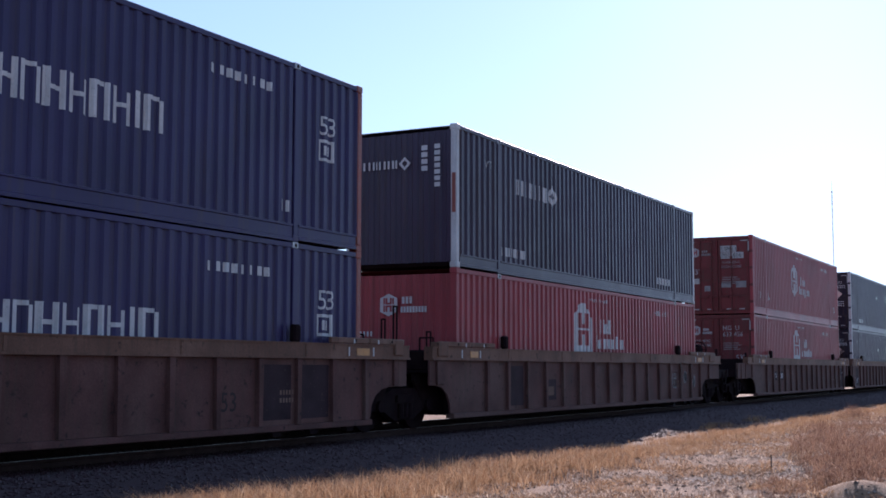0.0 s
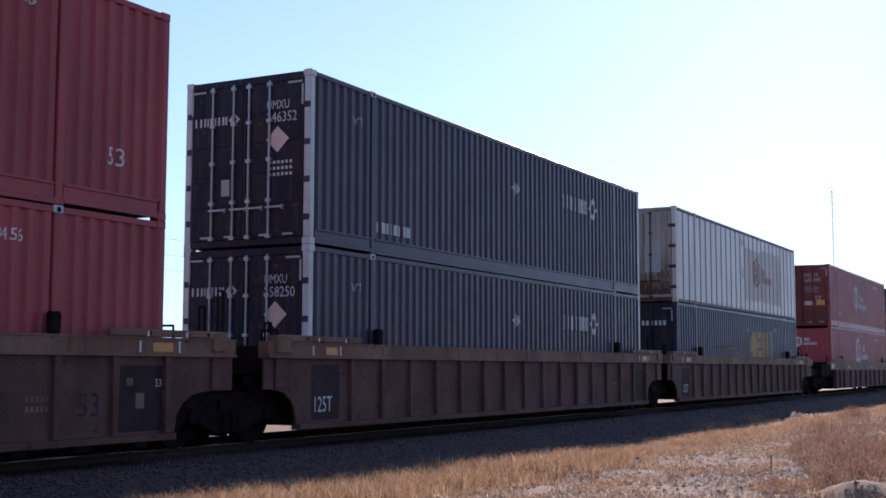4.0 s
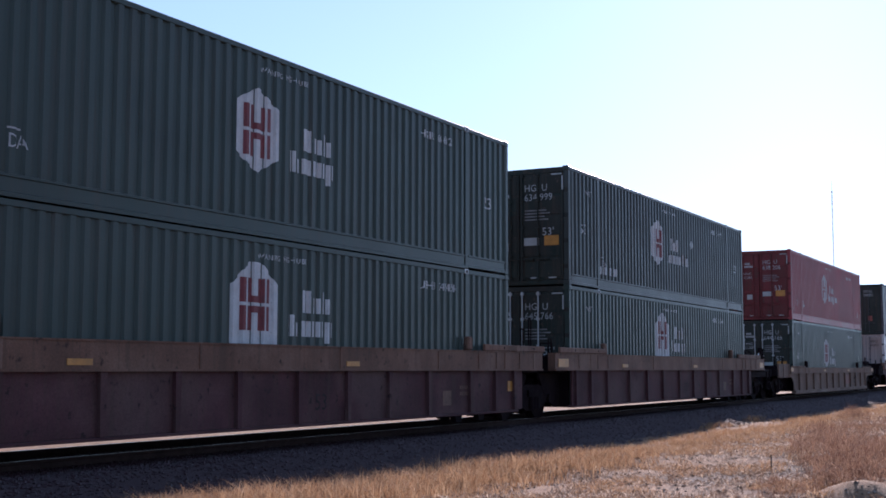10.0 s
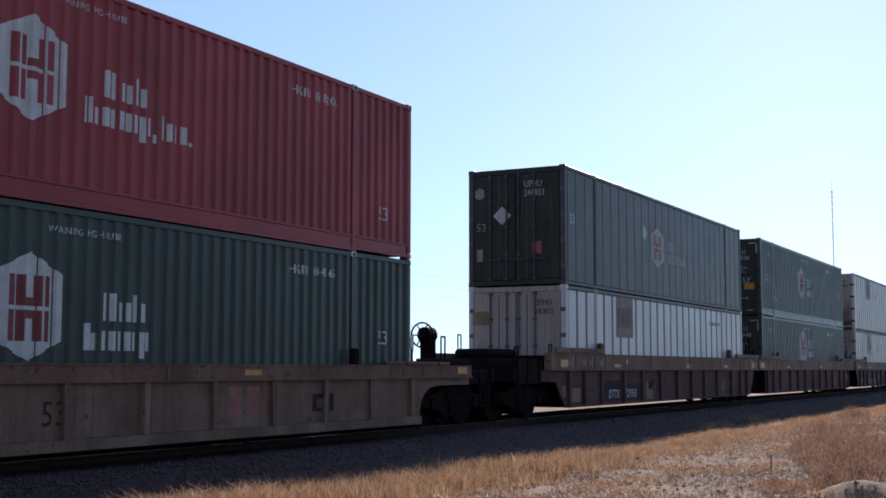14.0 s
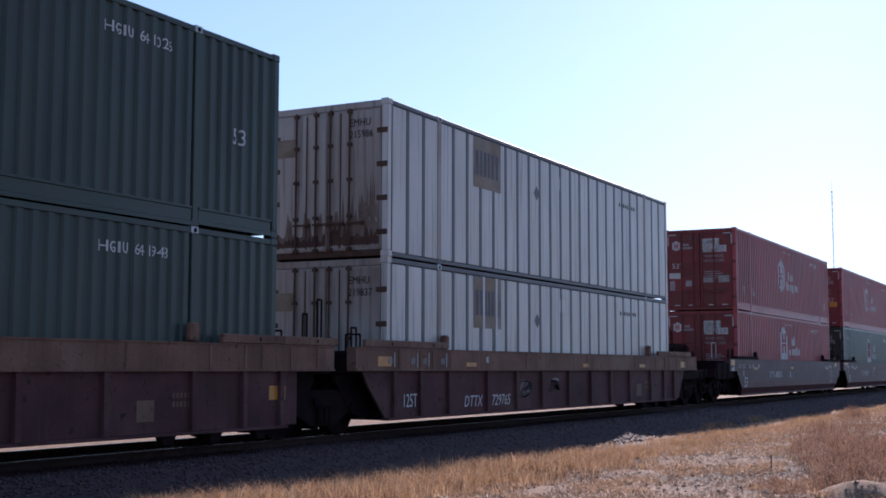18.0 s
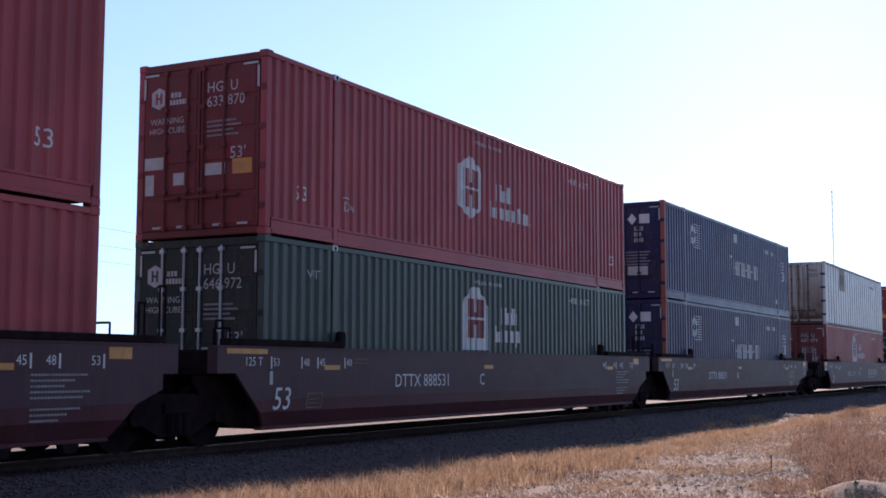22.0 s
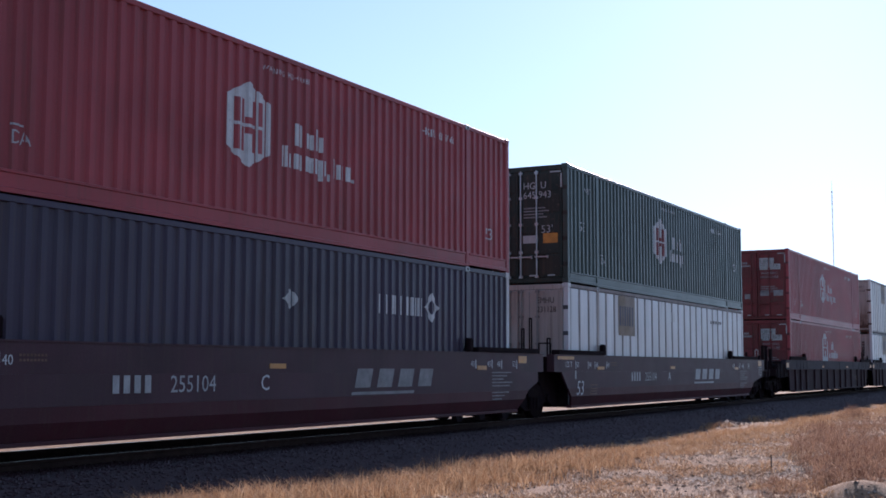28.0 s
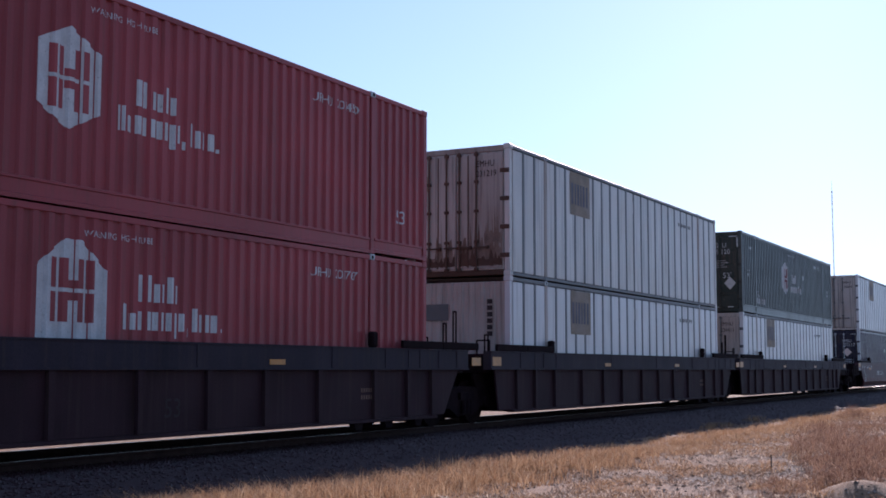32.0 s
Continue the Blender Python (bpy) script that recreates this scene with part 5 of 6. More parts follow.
    # writing
    if smooth:
        y = -0.174
        def slant(text, size):
            bm = lettering(text, size)
            for v in bm.verts:
                v.co.x += v.co.z * 0.22
            return bm
        paint("lettering", "slant53", lambda: slant("53", 0.34), -0.04, 0.40, -0.206, LETTER, car)
        if number.startswith("DTTX"):
            words(number, 0.23, 3.63, 0.70, -0.205, car, None, 1.08)
            words(letter, 0.23, 7.0, 0.70, -0.205, car)
        else:
            bar_row(4, 0.80, 0.23, 3.85, 0.70, -0.205, car, WORN, 0.4)
            words(number[-6:], 0.23, 4.95, 0.70, -0.205, car, WORN)
            words(letter, 0.23, 6.98, 0.70, -0.205, car)
            paint("word_mark", "swoosh", lambda: flat_shape([[(0.1 + k * 0.72, 0.12), (0.60 + k * 0.72, 0.12), (0.70 + k * 0.72, 0.44), (0.20 + k * 0.72, 0.44)] for k in range(4)] + [[(0, 0), (2.1, 0), (2.14, 0.05), (0.02, 0.05)]]), 9.50, 0.58, -0.205, WORN if letter == "A" else FAINT, car, "faded slanted word bars with underline")
        for x, t in ((-0.07, "53"), (0.73, "48"), (1.18, "45"), (1.98, "40"), (14.12, "40"), (14.86, "45"), (15.32, "48"), (16.07, "53")):
            words(t, 0.12, x + 0.06 if x < 8 else x - 0.21, 1.06, -0.205, car)
            part("length_mark", box_mesh(x, x + 0.03, -0.206, -0.2005, 1.02, 1.20), LETTER, car)
        for k, (count, w) in enumerate(((17, 0.93), (13, 0.72), (10, 0.55), (18, 0.98), (16, 0.86), (0, 0), (15, 0.82), (11, 0.60), (9, 0.46))):
            if count:
                bar_row(count, w, 0.026, 14.88, 0.93 - k * 0.068, -0.205, car, FAINT, 0.16)
        if right == "end":
            paint("placard_frame", "pframe", lambda: flat_shape([rect(0, 0, 0.46, 0.018), rect(0, 0.27, 0.46, 0.018), rect(0, 0.018, 0.018, 0.252), rect(0.442, 0.018, 0.018, 0.252), rect(0.05, 0.08, 0.36, 0.012), rect(0.05, 0.14, 0.36, 0.012), rect(0.05, 0.20, 0.36, 0.012)]), LONG + 1.26, 0.80, -0.205, STICKER, car, "dark placard in a white frame")
        if left == "end":
            paint("sticker", "lplate", lambda: flat_shape([rect(0, 0, 0.16, 0.14)]), -1.44, 0.96, -0.205, STICKER, car)
            paint("sticker", "lplate2", lambda: flat_shape([rect(0, 0, 0.14, 0.10)]), -1.62, 0.96, -0.205, STICKER, car)
        words("125 T", 0.13, -0.72, 1.06, -0.205, car)
        bar_row(8, 0.45, 0.03, 2.30, 1.16, -0.205, car, SANDY, 0.3)
        bar_row(8, 0.45, 0.03, 2.30, 1.10, -0.205, car, SANDY, 0.3)
        paint("stencil_frame", "sframe", lambda: flat_shape([[(0.02, 0.0), (0.45, 0.0), (0.455, 0.02), (0.025, 0.02)], [(0.06, 0.22), (0.49, 0.22), (0.495, 0.24), (0.065, 0.24)], [(0.02, 0.02), (0.04, 0.02), (0.08, 0.22), (0.06, 0.22)], [(0.435, 0.02), (0.455, 0.02), (0.495, 0.22), (0.475, 0.22)], [(0.09, 0.07), (0.40, 0.07), (0.405, 0.09), (0.095, 0.09)], [(0.10, 0.13), (0.41, 0.13), (0.415, 0.15), (0.105, 0.15)]]), 0.85, 0.40, -0.205, SANDY, car)
        paint("sticker", "car_plate", lambda: flat_shape([rect(0, 0, 0.08, 0.20)]), -0.10, 0.78, -0.205, STICKER, car)
    else:
        y = -0.144
        if number:
            x = 2.42 if left == "end" else 2.74
            def lean(text):
                bm = lettering(text, 0.22, 0.95)
                for v in bm.verts:
                    v.co.x += v.co.z * 0.22
                return bm
            if left == "end":
                paint("repaint_patch", "num_patch", lambda: flat_shape([rect(0, 0, 1.25, 0.44)]), x + 1.14, 0.20, -0.1425, PATCH, car, "black repainted patch behind the number")
                paint("repaint_patch", "word_patch", lambda: flat_shape([rect(0, 0, 1.30, 0.52)]), x - 0.36, 0.20, -0.1425, PATCH, car, "black repainted patch behind the letters")
            paint("lettering", ("lean", number[:4]), lambda: lean(number[:4]), x, 0.275, -0.1455, LETTER, car)
            paint("lettering", ("lean", number[5:]), lambda: lean(number[5:]), x + 1.24, 0.275, -0.1455, LETTER, car)
        for k in range(2):
            bar_row(7, 0.55, 0.07, LONG - 2.55, 0.62 - k * 0.12, y, car, SANDY, 0.4)
    for mark in marks:
        kind, x, z, w, h = mark[:5]
        if kind == "patch":
            paint("repaint_patch", mark, lambda: flat_shape([rect(0, 0, w, h)]), x, z, -0.1425, PATCH, car, "black repainted patch")
        elif kind == "sign":
            paint("stencil_sign", mark, lambda: flat_shape([rect(0, 0, w, h)]), x, z, -0.1440, SANDY, car)
        elif kind == "scrawl":
            paint("sprayed_scrawl", mark, lambda: scrawl(x, w, h), x, z, -0.1440, FAINT, car, "pale sprayed loops")
        elif kind == "row":
            bar_row(6, w, h, x, z, -0.1450, car, LETTER, 0.45)
        elif kind == "bars":
            bar_row(3, w, h, x, z, -0.1440, car, FADED, 0.3)
        else:
            words(kind, h, x, z, -0.1450, car, INK if w < 0 else LETTER, abs(w))
    return car


# ---- the train ----
TRAIN = [
    # start, well car, its ends, number, gear, lower box, upper box
    (1.92, "brown", "joint", "joint", "", lambda: blue_box(True), lambda: blue_box(False)),
    (21.65, "brown", "joint", "end", "", lambda: red_box("HGIU", "630312", True, "blank", dx=-0.12), lambda: charcoal_box("246011", False, "blank", 2.95)),
    (45.20, "brown", "end", "joint", "", lambda: red_box("HGIU", "633456", True), lambda: red_box("UPHU", "201416", False, "doors", True)),
    (64.84, "brown", "joint", "joint", "", lambda: charcoal_box("258250", True), lambda: charcoal_box("246352", False)),
    (84.34, "brown", "joint", "end", "", lambda: navy_box(), lambda: pale_box()),
    (107.88, "rust", "end", "joint", "", lambda: red_box("HGIU", "632734", True, "blank"), lambda: red_box("HGIU", "630097", False)),
    (127.75, "rust", "joint", "joint", "", lambda: green_box("UPHU", "249454", True, False, True, 0.27), lambda: green_box("HGIU", "646321", False, dx=0.40)),
    (147.34, "rust", "joint", "end", "", lambda: green_box("HGIU", "645766", True), lambda: green_box("HGIU", "634999", False, True)),
    (171.24, "sandy", "end", "end", "", lambda: green_box("HGIU", "644166", False, dx=0.2), lambda: red_box("HGIU", "638206", False)),
    (194.88, "rust", "end", "joint", "DTTX 729765", lambda: white_box("242812"), lambda: teal_box()),
    (213.95, "rust", "joint", "joint", "", lambda: green_box("HGIU", "641948", True), lambda: green_box("HGIU", "641026", False)),
    (233.47, "rust", "joint", "end", "DTTX 729765", lambda: white_box("219837", "doors", True), lambda: white_box("215986", "doors", True)),
    (257.38, "smooth", "end", "joint", "DTTX 888531", lambda: red_box("UPHU", "201117", True, "doors", True), lambda: red_box("UPHU", "201632", False, "doors", True)),
    (277.08, "smooth", "joint", "joint", "DTTX 888531", lambda: green_box("HGIU", "646972", True, dx=0.36), lambda: red_box("HGIU", "633870", False, dx=0.28)),
    (296.72, "smooth", "joint", "end", "DTTX 888531", lambda: blue_box(True), lambda: blue_box(False)),
    (320.28, "smooth", "end", "joint", "255104", lambda: red_box("HGIU", "630474", True), lambda: white_box("233253", "doors", True)),
    (339.76, "smooth", "joint", "joint", "255104", lambda: charcoal_box("252350", True), lambda: red_box("HGIU", "631763", False)),
    (359.24, "smooth", "joint", "end", "255104", lambda: white_box("231128"), lambda: green_box("HGIU", "645943", False, dx=0.36)),
    (382.83, "blue", "end", "joint", "", lambda: red_box("UPHU", "201767", True, "doors", True), lambda: red_box("UPHU", "201450", False, "doors", True)),
    (402.72, "blue", "joint", "joint", "", lambda: white_box("231440", "blank"), lambda: white_box("231219", "doors", True)),
    (422.20, "blue", "joint", "end", "", lambda: white_box("234411"), lambda: green_box("HGIU", "645120", False, True, True)),
    (445.60, "smooth", "end", "joint", "255104", lambda: charcoal_box("250117", True), lambda: white_box("236604")),
]
PLAIN = (("rail", 2.1, 0.05, 1.75), ("rail", 1.0, 0.05, 1.70))
GEARS = {
    (1, 1): (("rail", 1.9, 1.2, 1.72),),
    (2, -1): (("wheel", 2.86, 1.25, 1.80, -1), ("rail", 3.02, 0.60, 1.81), ("rail", 1.2, 0.05, 1.70)),
    (5, -1): (("wheel", 2.60, 2.50, 1.93), ("rail", 2.25, 2.50, 2.0), ("wheel", 2.95, 1.00, 1.80, -1), ("rail", 2.80, 0.60, 1.85), ("rail", 1.0, 0.05, 1.70)),
    (7, 1): (("wheel", 2.10, 0.5, 1.54), ("sign", 2.66, 0.12, 1.60), ("post", 2.80, 0.15, 1.89), ("rail", 3.22, 0.15, 1.89, 0.10), ("brace", 2.25, 0.15, 1.62, -0.5), ("rail", 0.45, 0.10, 1.76), ("beam", 1.35, 0.10, 2.40)),
    (8, -1): (("rail", 2.93, 0.10, 1.62), ("rail", 1.6, 0.10, 1.60), ("beam", 0.6, 2.30, 2.9) ),
    (8, 1): (("sign", 0.30, 0.10, 1.62), ("rail", 1.38, 0.10, 1.76), ("beam", 0.45, 0.06, 2.6)),
    (9, -1): (("wheel", 2.72, 2.40, 1.90), ("rail", 2.30, 2.40, 2.06), ("rail", 0.95, 2.40, 1.95), ("tank", 1.4, 0.6, 3.0, 1.58), ("rail", 2.7, 0.10, 1.62), ("rail", 0.8, 0.10, 1.70)),
    (11, 1): (("post", 0.27, 0.10, 1.72), ("post", 0.66, 0.10, 1.74), ("rail", 1.45, 0.10, 1.85, 0.10), ("post", 1.91, 0.10, 1.81), ("brace", 2.28, 0.10, 1.68, 0.28), ("rail", 2.7, 0.10, 1.65)),
    (12, -1): (("wheel", 2.20, 2.30, 2.17), ("rail", 2.37, 1.65, 2.40), ("tank", 1.60, 1.20, 2.60, 1.98), ("hoop", 2.92, 0.10, 2.0, 0.50), ("rail", 1.0, 0.10, 1.80), ("rail", 0.5, 0.10, 1.80)),
    (14, 1): (("post", 1.95, 0.10, 1.74), ("post", 2.36, 0.10, 1.80), ("brace", 2.38, 0.10, 1.74, -0.36), ("hoop", 2.70, 0.10, 1.98, 0.45), ("tank", 1.4, 0.5, 2.2, 1.58)),
    (15, -1): (("wheel", 2.33, 2.10, 2.15), ("rail", 2.37, 1.55, 2.39), ("tank", 1.60, 1.15, 2.58, 2.05), ("hoop", 2.62, 0.10, 2.0, 0.54), ("rail", 0.8, 0.10, 1.80)),
    (17, 1): (("post", 2.75, 0.0, 1.98), ("post", 3.22, 0.0, 1.98), ("brace", 2.14, 0.05, 1.62, -0.30), ("brace", 2.76, 0.05, 1.76, -0.40), ("hoop", 2.05, 0.10, 1.84, 0.40), ("rail", 0.5, 0.05, 1.72)),
    (18, -1): (("wheel", 2.62, 2.42, 1.89), ("rail", 2.25, 2.42, 2.02), ("beam", 0.6, 0.06, 2.9), ("post", 3.06, 0.10, 1.88), ("frame", 1.40, 1.20, 3.03, 1.565), ("tank", 1.2, 0.8, 1.9, 1.52)),
}
LETTERS = {12: "B", 13: "C", 14: "A", 15: "B", 16: "C", 17: "A"}
MARKS = {
    0: (("patch", 13.10, 0.24, 0.80, 0.84), ("patch", 14.15, 0.24, 0.80, 0.84), ("53", 12.15, 0.40, -1.0, 0.28)),
    1: (("scrawl", 13.22, 0.38, 0.60, 0.62), ("scrawl", 14.36, 0.44, 0.48, 0.56), ("scrawl", 15.22, 0.38, 0.46, 0.56), ("patch", 2.08, 0.24, 0.80, 0.84), ("patch", 4.08, 0.32, 0.62, 0.46), ("sign", 4.20, 0.42, 0.36, 0.20)),
    2: (("patch", 2.12, 0.60, 0.64, 0.33), ("patch", 3.12, 0.60, 0.66, 0.33), ("DTTX", 2.15, 0.66, 0.72, 0.20), ("row", 3.17, 0.66, 0.56, 0.20), ("53", 14.42, 0.42, -1.0, 0.30), ("patch", 15.10, 0.20, 0.92, 0.86), ("53", 15.85, 0.78, 0.9, 0.10), ("sign", 15.30, 0.80, 0.12, 0.10), ("sign", 15.48, 0.50, 0.16, 0.20)),
    3: (("patch", -0.10, 0.20, 0.82, 0.88), ("125T", -0.06, 0.33, 0.75, 0.25), ("53", 14.42, 0.42, -1.0, 0.28), ("patch", 15.10, 0.20, 0.90, 0.80)),
    4: (("scrawl", 9.6, 0.48, 0.7, 0.2), ("patch", -0.10, 0.20, 0.82, 0.84), ("125T", 0.0, 0.33, 0.75, 0.24), ("53", 14.42, 0.42, -1.0, 0.28)),
    5: (("53", 8.55, 0.36, -1.0, 0.26), ("sign", 12.90, 0.32, 0.34, 0.28)),
    6: (("53", 8.55, 0.36, -1.0, 0.26), ("sign", 12.90, 0.32, 0.34, 0.28), ("patch", 1.12, 0.30, 0.70, 0.45)),
    7: (("53", 8.55, 0.36, -1.0, 0.26), ("sign", 12.90, 0.32, 0.34, 0.28)),
    8: (("53", 7.02, 0.33, -1.0, 0.30), ("bars", 10.60, 0.32, 1.30, 0.44), ("patch", 12.75, 0.34, 0.62, 0.28), ("sign", 12.87, 0.40, 0.34, 0.14)),
    9: (("sign", -0.08, 0.23, 0.62, 0.33), ("sign", -0.59, 0.36, 0.20, 0.27), ("sign", 1.76, 0.37, 0.20, 0.58), ("B", 1.80, 0.58, -1.0, 0.20), ("sign", 5.32, 0.20, 0.62, 0.48), ("53", 8.60, 0.36, -1.0, 0.26), ("sign", 12.90, 0.32, 0.34, 0.28), ("scrawl", 5.40, 0.38, 0.85, 0.44)),
    10: (("53", 8.60, 0.36, -1.0, 0.26), ("sign", 12.90, 0.32, 0.34, 0.28)),
    11: (("125T", 0.32, 0.33, 0.75, 0.24), ("scrawl", 5.38, 0.38, 0.85, 0.46), ("scrawl", 6.95, 0.44, 0.70, 0.40), ("53", 8.60, 0.36, -1.0, 0.26), ("sign", 12.90, 0.30, 0.40, 0.32), ("patch", 12.96, 0.36, 0.26, 0.20)),
    18: (("53", 8.60, 0.36, -1.0, 0.26), ("patch", 0.2, 0.34, 0.62, 0.40)),
    19: (("53", 8.60, 0.36, -1.0, 0.26),),
    20: (("53", 8.60, 0.36, -1.0, 0.26),),
}
MOVING = []
starts = [row[0] for row in TRAIN]
for index, (start, style, left, right, number, lower, upper) in enumerate(TRAIN):
    before = (start - starts[index - 1] - LONG) / 2 if index else 3.6
    after = (starts[index + 1] - start - LONG) / 2 if index + 1 < len(starts) else 3.6
    car = well_car(style, left, right, number, GEARS.get((index, -1), PLAIN), GEARS.get((index, 1), PLAIN), (before, after), LETTERS.get(index, ""), MARKS.get(index, ()))
    lift = 0.05 if 12 <= index <= 17 else 0.0
    MOVING.append((car, start, BODY_Z))
    MOVING.append((lower(), start, LOWER_Z + lift))
    MOVING.append((upper(), start, UPPER_Z + lift))


# ---- track ----
def rail_profile(bm):
    pts = [(-0.07, -0.186), (0.07, -0.186), (0.07, -0.170), (0.012, -0.150), (0.010, -0.045), (0.035, -0.035), (0.036, -0.006), (0.026, 0.0), (-0.026, 0.0), (-0.036, -0.006), (-0.035, -0.035), (-0.010, -0.045), (-0.012, -0.150), (-0.07, -0.170)]
    ring = [[bm.verts.new((x, y, z)) for y, z in pts] for x in (-120.0, 620.0)]
    for k in range(len(pts)):
        j = (k + 1) % len(pts)
        bm.faces.new((ring[0][k], ring[0][j], ring[1][j], ring[1][k]))
    bm.faces.new(ring[0])
    bm.faces.new(ring[1][::-1])


track = thing("railway_track", "single railway track with rusty rails on wooden sleepers", "railway track", "", "structure", (0, MIDDLE, 0))
for y in (-0.7525, 0.7525):
    part("rail", shared("rail", rail_profile), RAILRUST, track, "", (0, y, 0))
    part("running_surface", box_mesh(-119.9, 619.9, -0.022, 0.022, -0.001, 0.0012), STEEL, track, "polished rail head", (0, y, 0))
tie = shared("tie", lambda bm: box(bm, -0.115, 0.115, -1.30, 1.30, -0.36, -0.188, 0.012))
rng = random.Random(4)
for k in range(190):
    part("sleeper", tie, SLEEPER, track, "", (4.0 + k * 0.54 + rng.uniform(-0.02, 0.02), rng.uniform(-0.03, 0.03), rng.uniform(-0.006, 0.004)), rng.uniform(-0.8, 0.8))


# ---- ground ----
def ground_height(x, y):
    d = np.abs(y - MIDDLE)
    bank = np.clip((3.3 - d) / 1.5, 0, 1)
    z = GROUND_Z + 0.26 * bank * bank * (3 - 2 * bank)
    z = z + 0.035 * np.sin(x * 0.7 + 1.3 * np.sin(y * 0.9)) * np.clip((d - 3) / 2, 0, 1) + 0.02 * np.sin(x * 2.3 + y * 1.7) * np.clip((d - 3) / 2, 0, 1)
    u, v = (x - 15.05) * 0.47 - (y - 2.55) * 0.88, (x - 15.05) * 0.88 + (y - 2.55) * 0.47
    z = z + 0.27 * np.exp(-((u / 0.60) ** 2 + (v / 0.52) ** 2))
    z = z + 0.007 * np.exp(-(u / 0.5) ** 2 - (v / 0.5) ** 2) * (np.sin(x * 17 + 3 * np.sin(y * 13)) + np.sin(y * 23 + x * 9))
    return z


def spread(lo, hi, fine_lo, fine_hi, step):
    inner = list(np.arange(fine_lo, fine_hi + 1e-6, step))
    out_lo, out_hi, d = [], [], step
    p = fine_lo
    while p > lo:
        d *= 1.35
        p -= d
        out_lo.append(max(p, lo))
    p, d = fine_hi, step
    while p < hi:
        d *= 1.35
        p += d
        out_hi.append(min(p, hi))
    return np.array(out_lo[::-1] + inner + out_hi)


gx, gy = spread(-2500, 4000, 9, 50, 0.16), spread(-2500, 4000, 1, 16, 0.14)
XX, YY = np.meshgrid(gx, gy, indexing="ij")
ZZ = ground_height(XX, YY)
nx, ny = XX.shape
quads = [(i * ny + j, (i + 1) * ny + j, (i + 1) * ny + j + 1, i * ny + j + 1) for i in range(nx - 1) for j in range(ny - 1)]
gm = bpy.data.meshes.new("ground")
gm.from_pydata(np.stack([XX, YY, ZZ], -1).reshape(-1, 3).tolist(), [], quads)
gm.materials.append(EARTH)
gm.shade_smooth()
tagged(new("ground", gm), "flat gravelly ground with dusty straw-coloured patches", "ground", "", "structure")


def field_mesh(name, verts, faces, mat, label, category):
    me = bpy.data.meshes.new(name)
    me.from_pydata(verts, [], faces)
    me.materials.append(mat)
    return tagged(new(name, me), label, category, "", "stuff")


# ballast stones
rng = np.random.default_rng(5)
OCTA = np.array([(1, 0, 0), (-1, 0, 0), (0, 1, 0), (0, -1, 0), (0, 0, 1), (0, 0, -1)], float)
OCTF = [(0, 2, 4), (2, 1, 4), (1, 3, 4), (3, 0, 4), (2, 0, 5), (1, 2, 5), (3, 1, 5), (0, 3, 5)]


def stones(count, xlo, xhi, ylo, yhi, smin, smax):
    verts, faces = [], []
    for k in range(count):
        x = xlo + (xhi - xlo) * rng.random() ** 1.6
        y = rng.uniform(ylo, yhi)
        s = rng.uniform(smin, smax)
        z = float(ground_height(x, y)) + s * 0.2
        p = OCTA * (s * rng.uniform(0.6, 1.25, (6, 1))) * np.array((1, 1, 0.7))
        a = rng.uniform(0, 6.28)
        r = np.array(((math.cos(a), -math.sin(a), 0), (math.sin(a), math.cos(a), 0), (0, 0, 1)))
        p = p @ r.T + (x, y, z)
        i = len(verts)
        verts += p.tolist()
        faces += [(i + f[0], i + f[1], i + f[2]) for f in OCTF]
    return verts, faces


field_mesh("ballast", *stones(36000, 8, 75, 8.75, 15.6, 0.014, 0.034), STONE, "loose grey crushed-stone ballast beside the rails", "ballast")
field_mesh("pebbles", *stones(3800, 11, 45, 1.0, 8.0, 0.010, 0.032), PEBBLES, "scattered pale pebbles on the dusty ground", "gravel")


def stalks(spots, per, hmin, hmax, lean, width, curl=0.5):
    """Bunches of dry blades: each blade is a bent, tapering strip."""
    verts, faces = [], []
    for x, y, k in spots:
        z = float(ground_height(x, y)) - 0.01
        for j in range(per):
            h = rng.uniform(hmin, hmax) * k
            a, t = rng.uniform(0, 6.283), rng.uniform(0, lean)
            bx, by = x + rng.normal(0, 0.05), y + rng.normal(0, 0.05)
            dx, dy = math.cos(a) * t * h, math.sin(a) * t * h
            w = width * rng.uniform(0.6, 1.3)
            b = rng.uniform(0, 6.283)
            px, py = math.cos(b) * w, math.sin(b) * w
            i = len(verts)
            verts += [(bx - px, by - py, z), (bx + px, by + py, z), (bx + dx * 0.4 + px * 0.7, by + dy * 0.4 + py * 0.7, z + h * 0.6), (bx + dx * 0.4 - px * 0.7, by + dy * 0.4 - py * 0.7, z + h * 0.6), (bx + dx * (1 + curl), by + dy * (1 + curl), z + h)]
            faces += [(i, i + 1, i + 2, i + 3), (i + 3, i + 2, i + 4)]
    return verts, faces


def patchy(x, y):
    return noise.noise(Vector((x * 0.45, y * 0.8, 3.1))) + 0.5 * noise.noise(Vector((x * 1.3, y * 1.9, 7.7)))


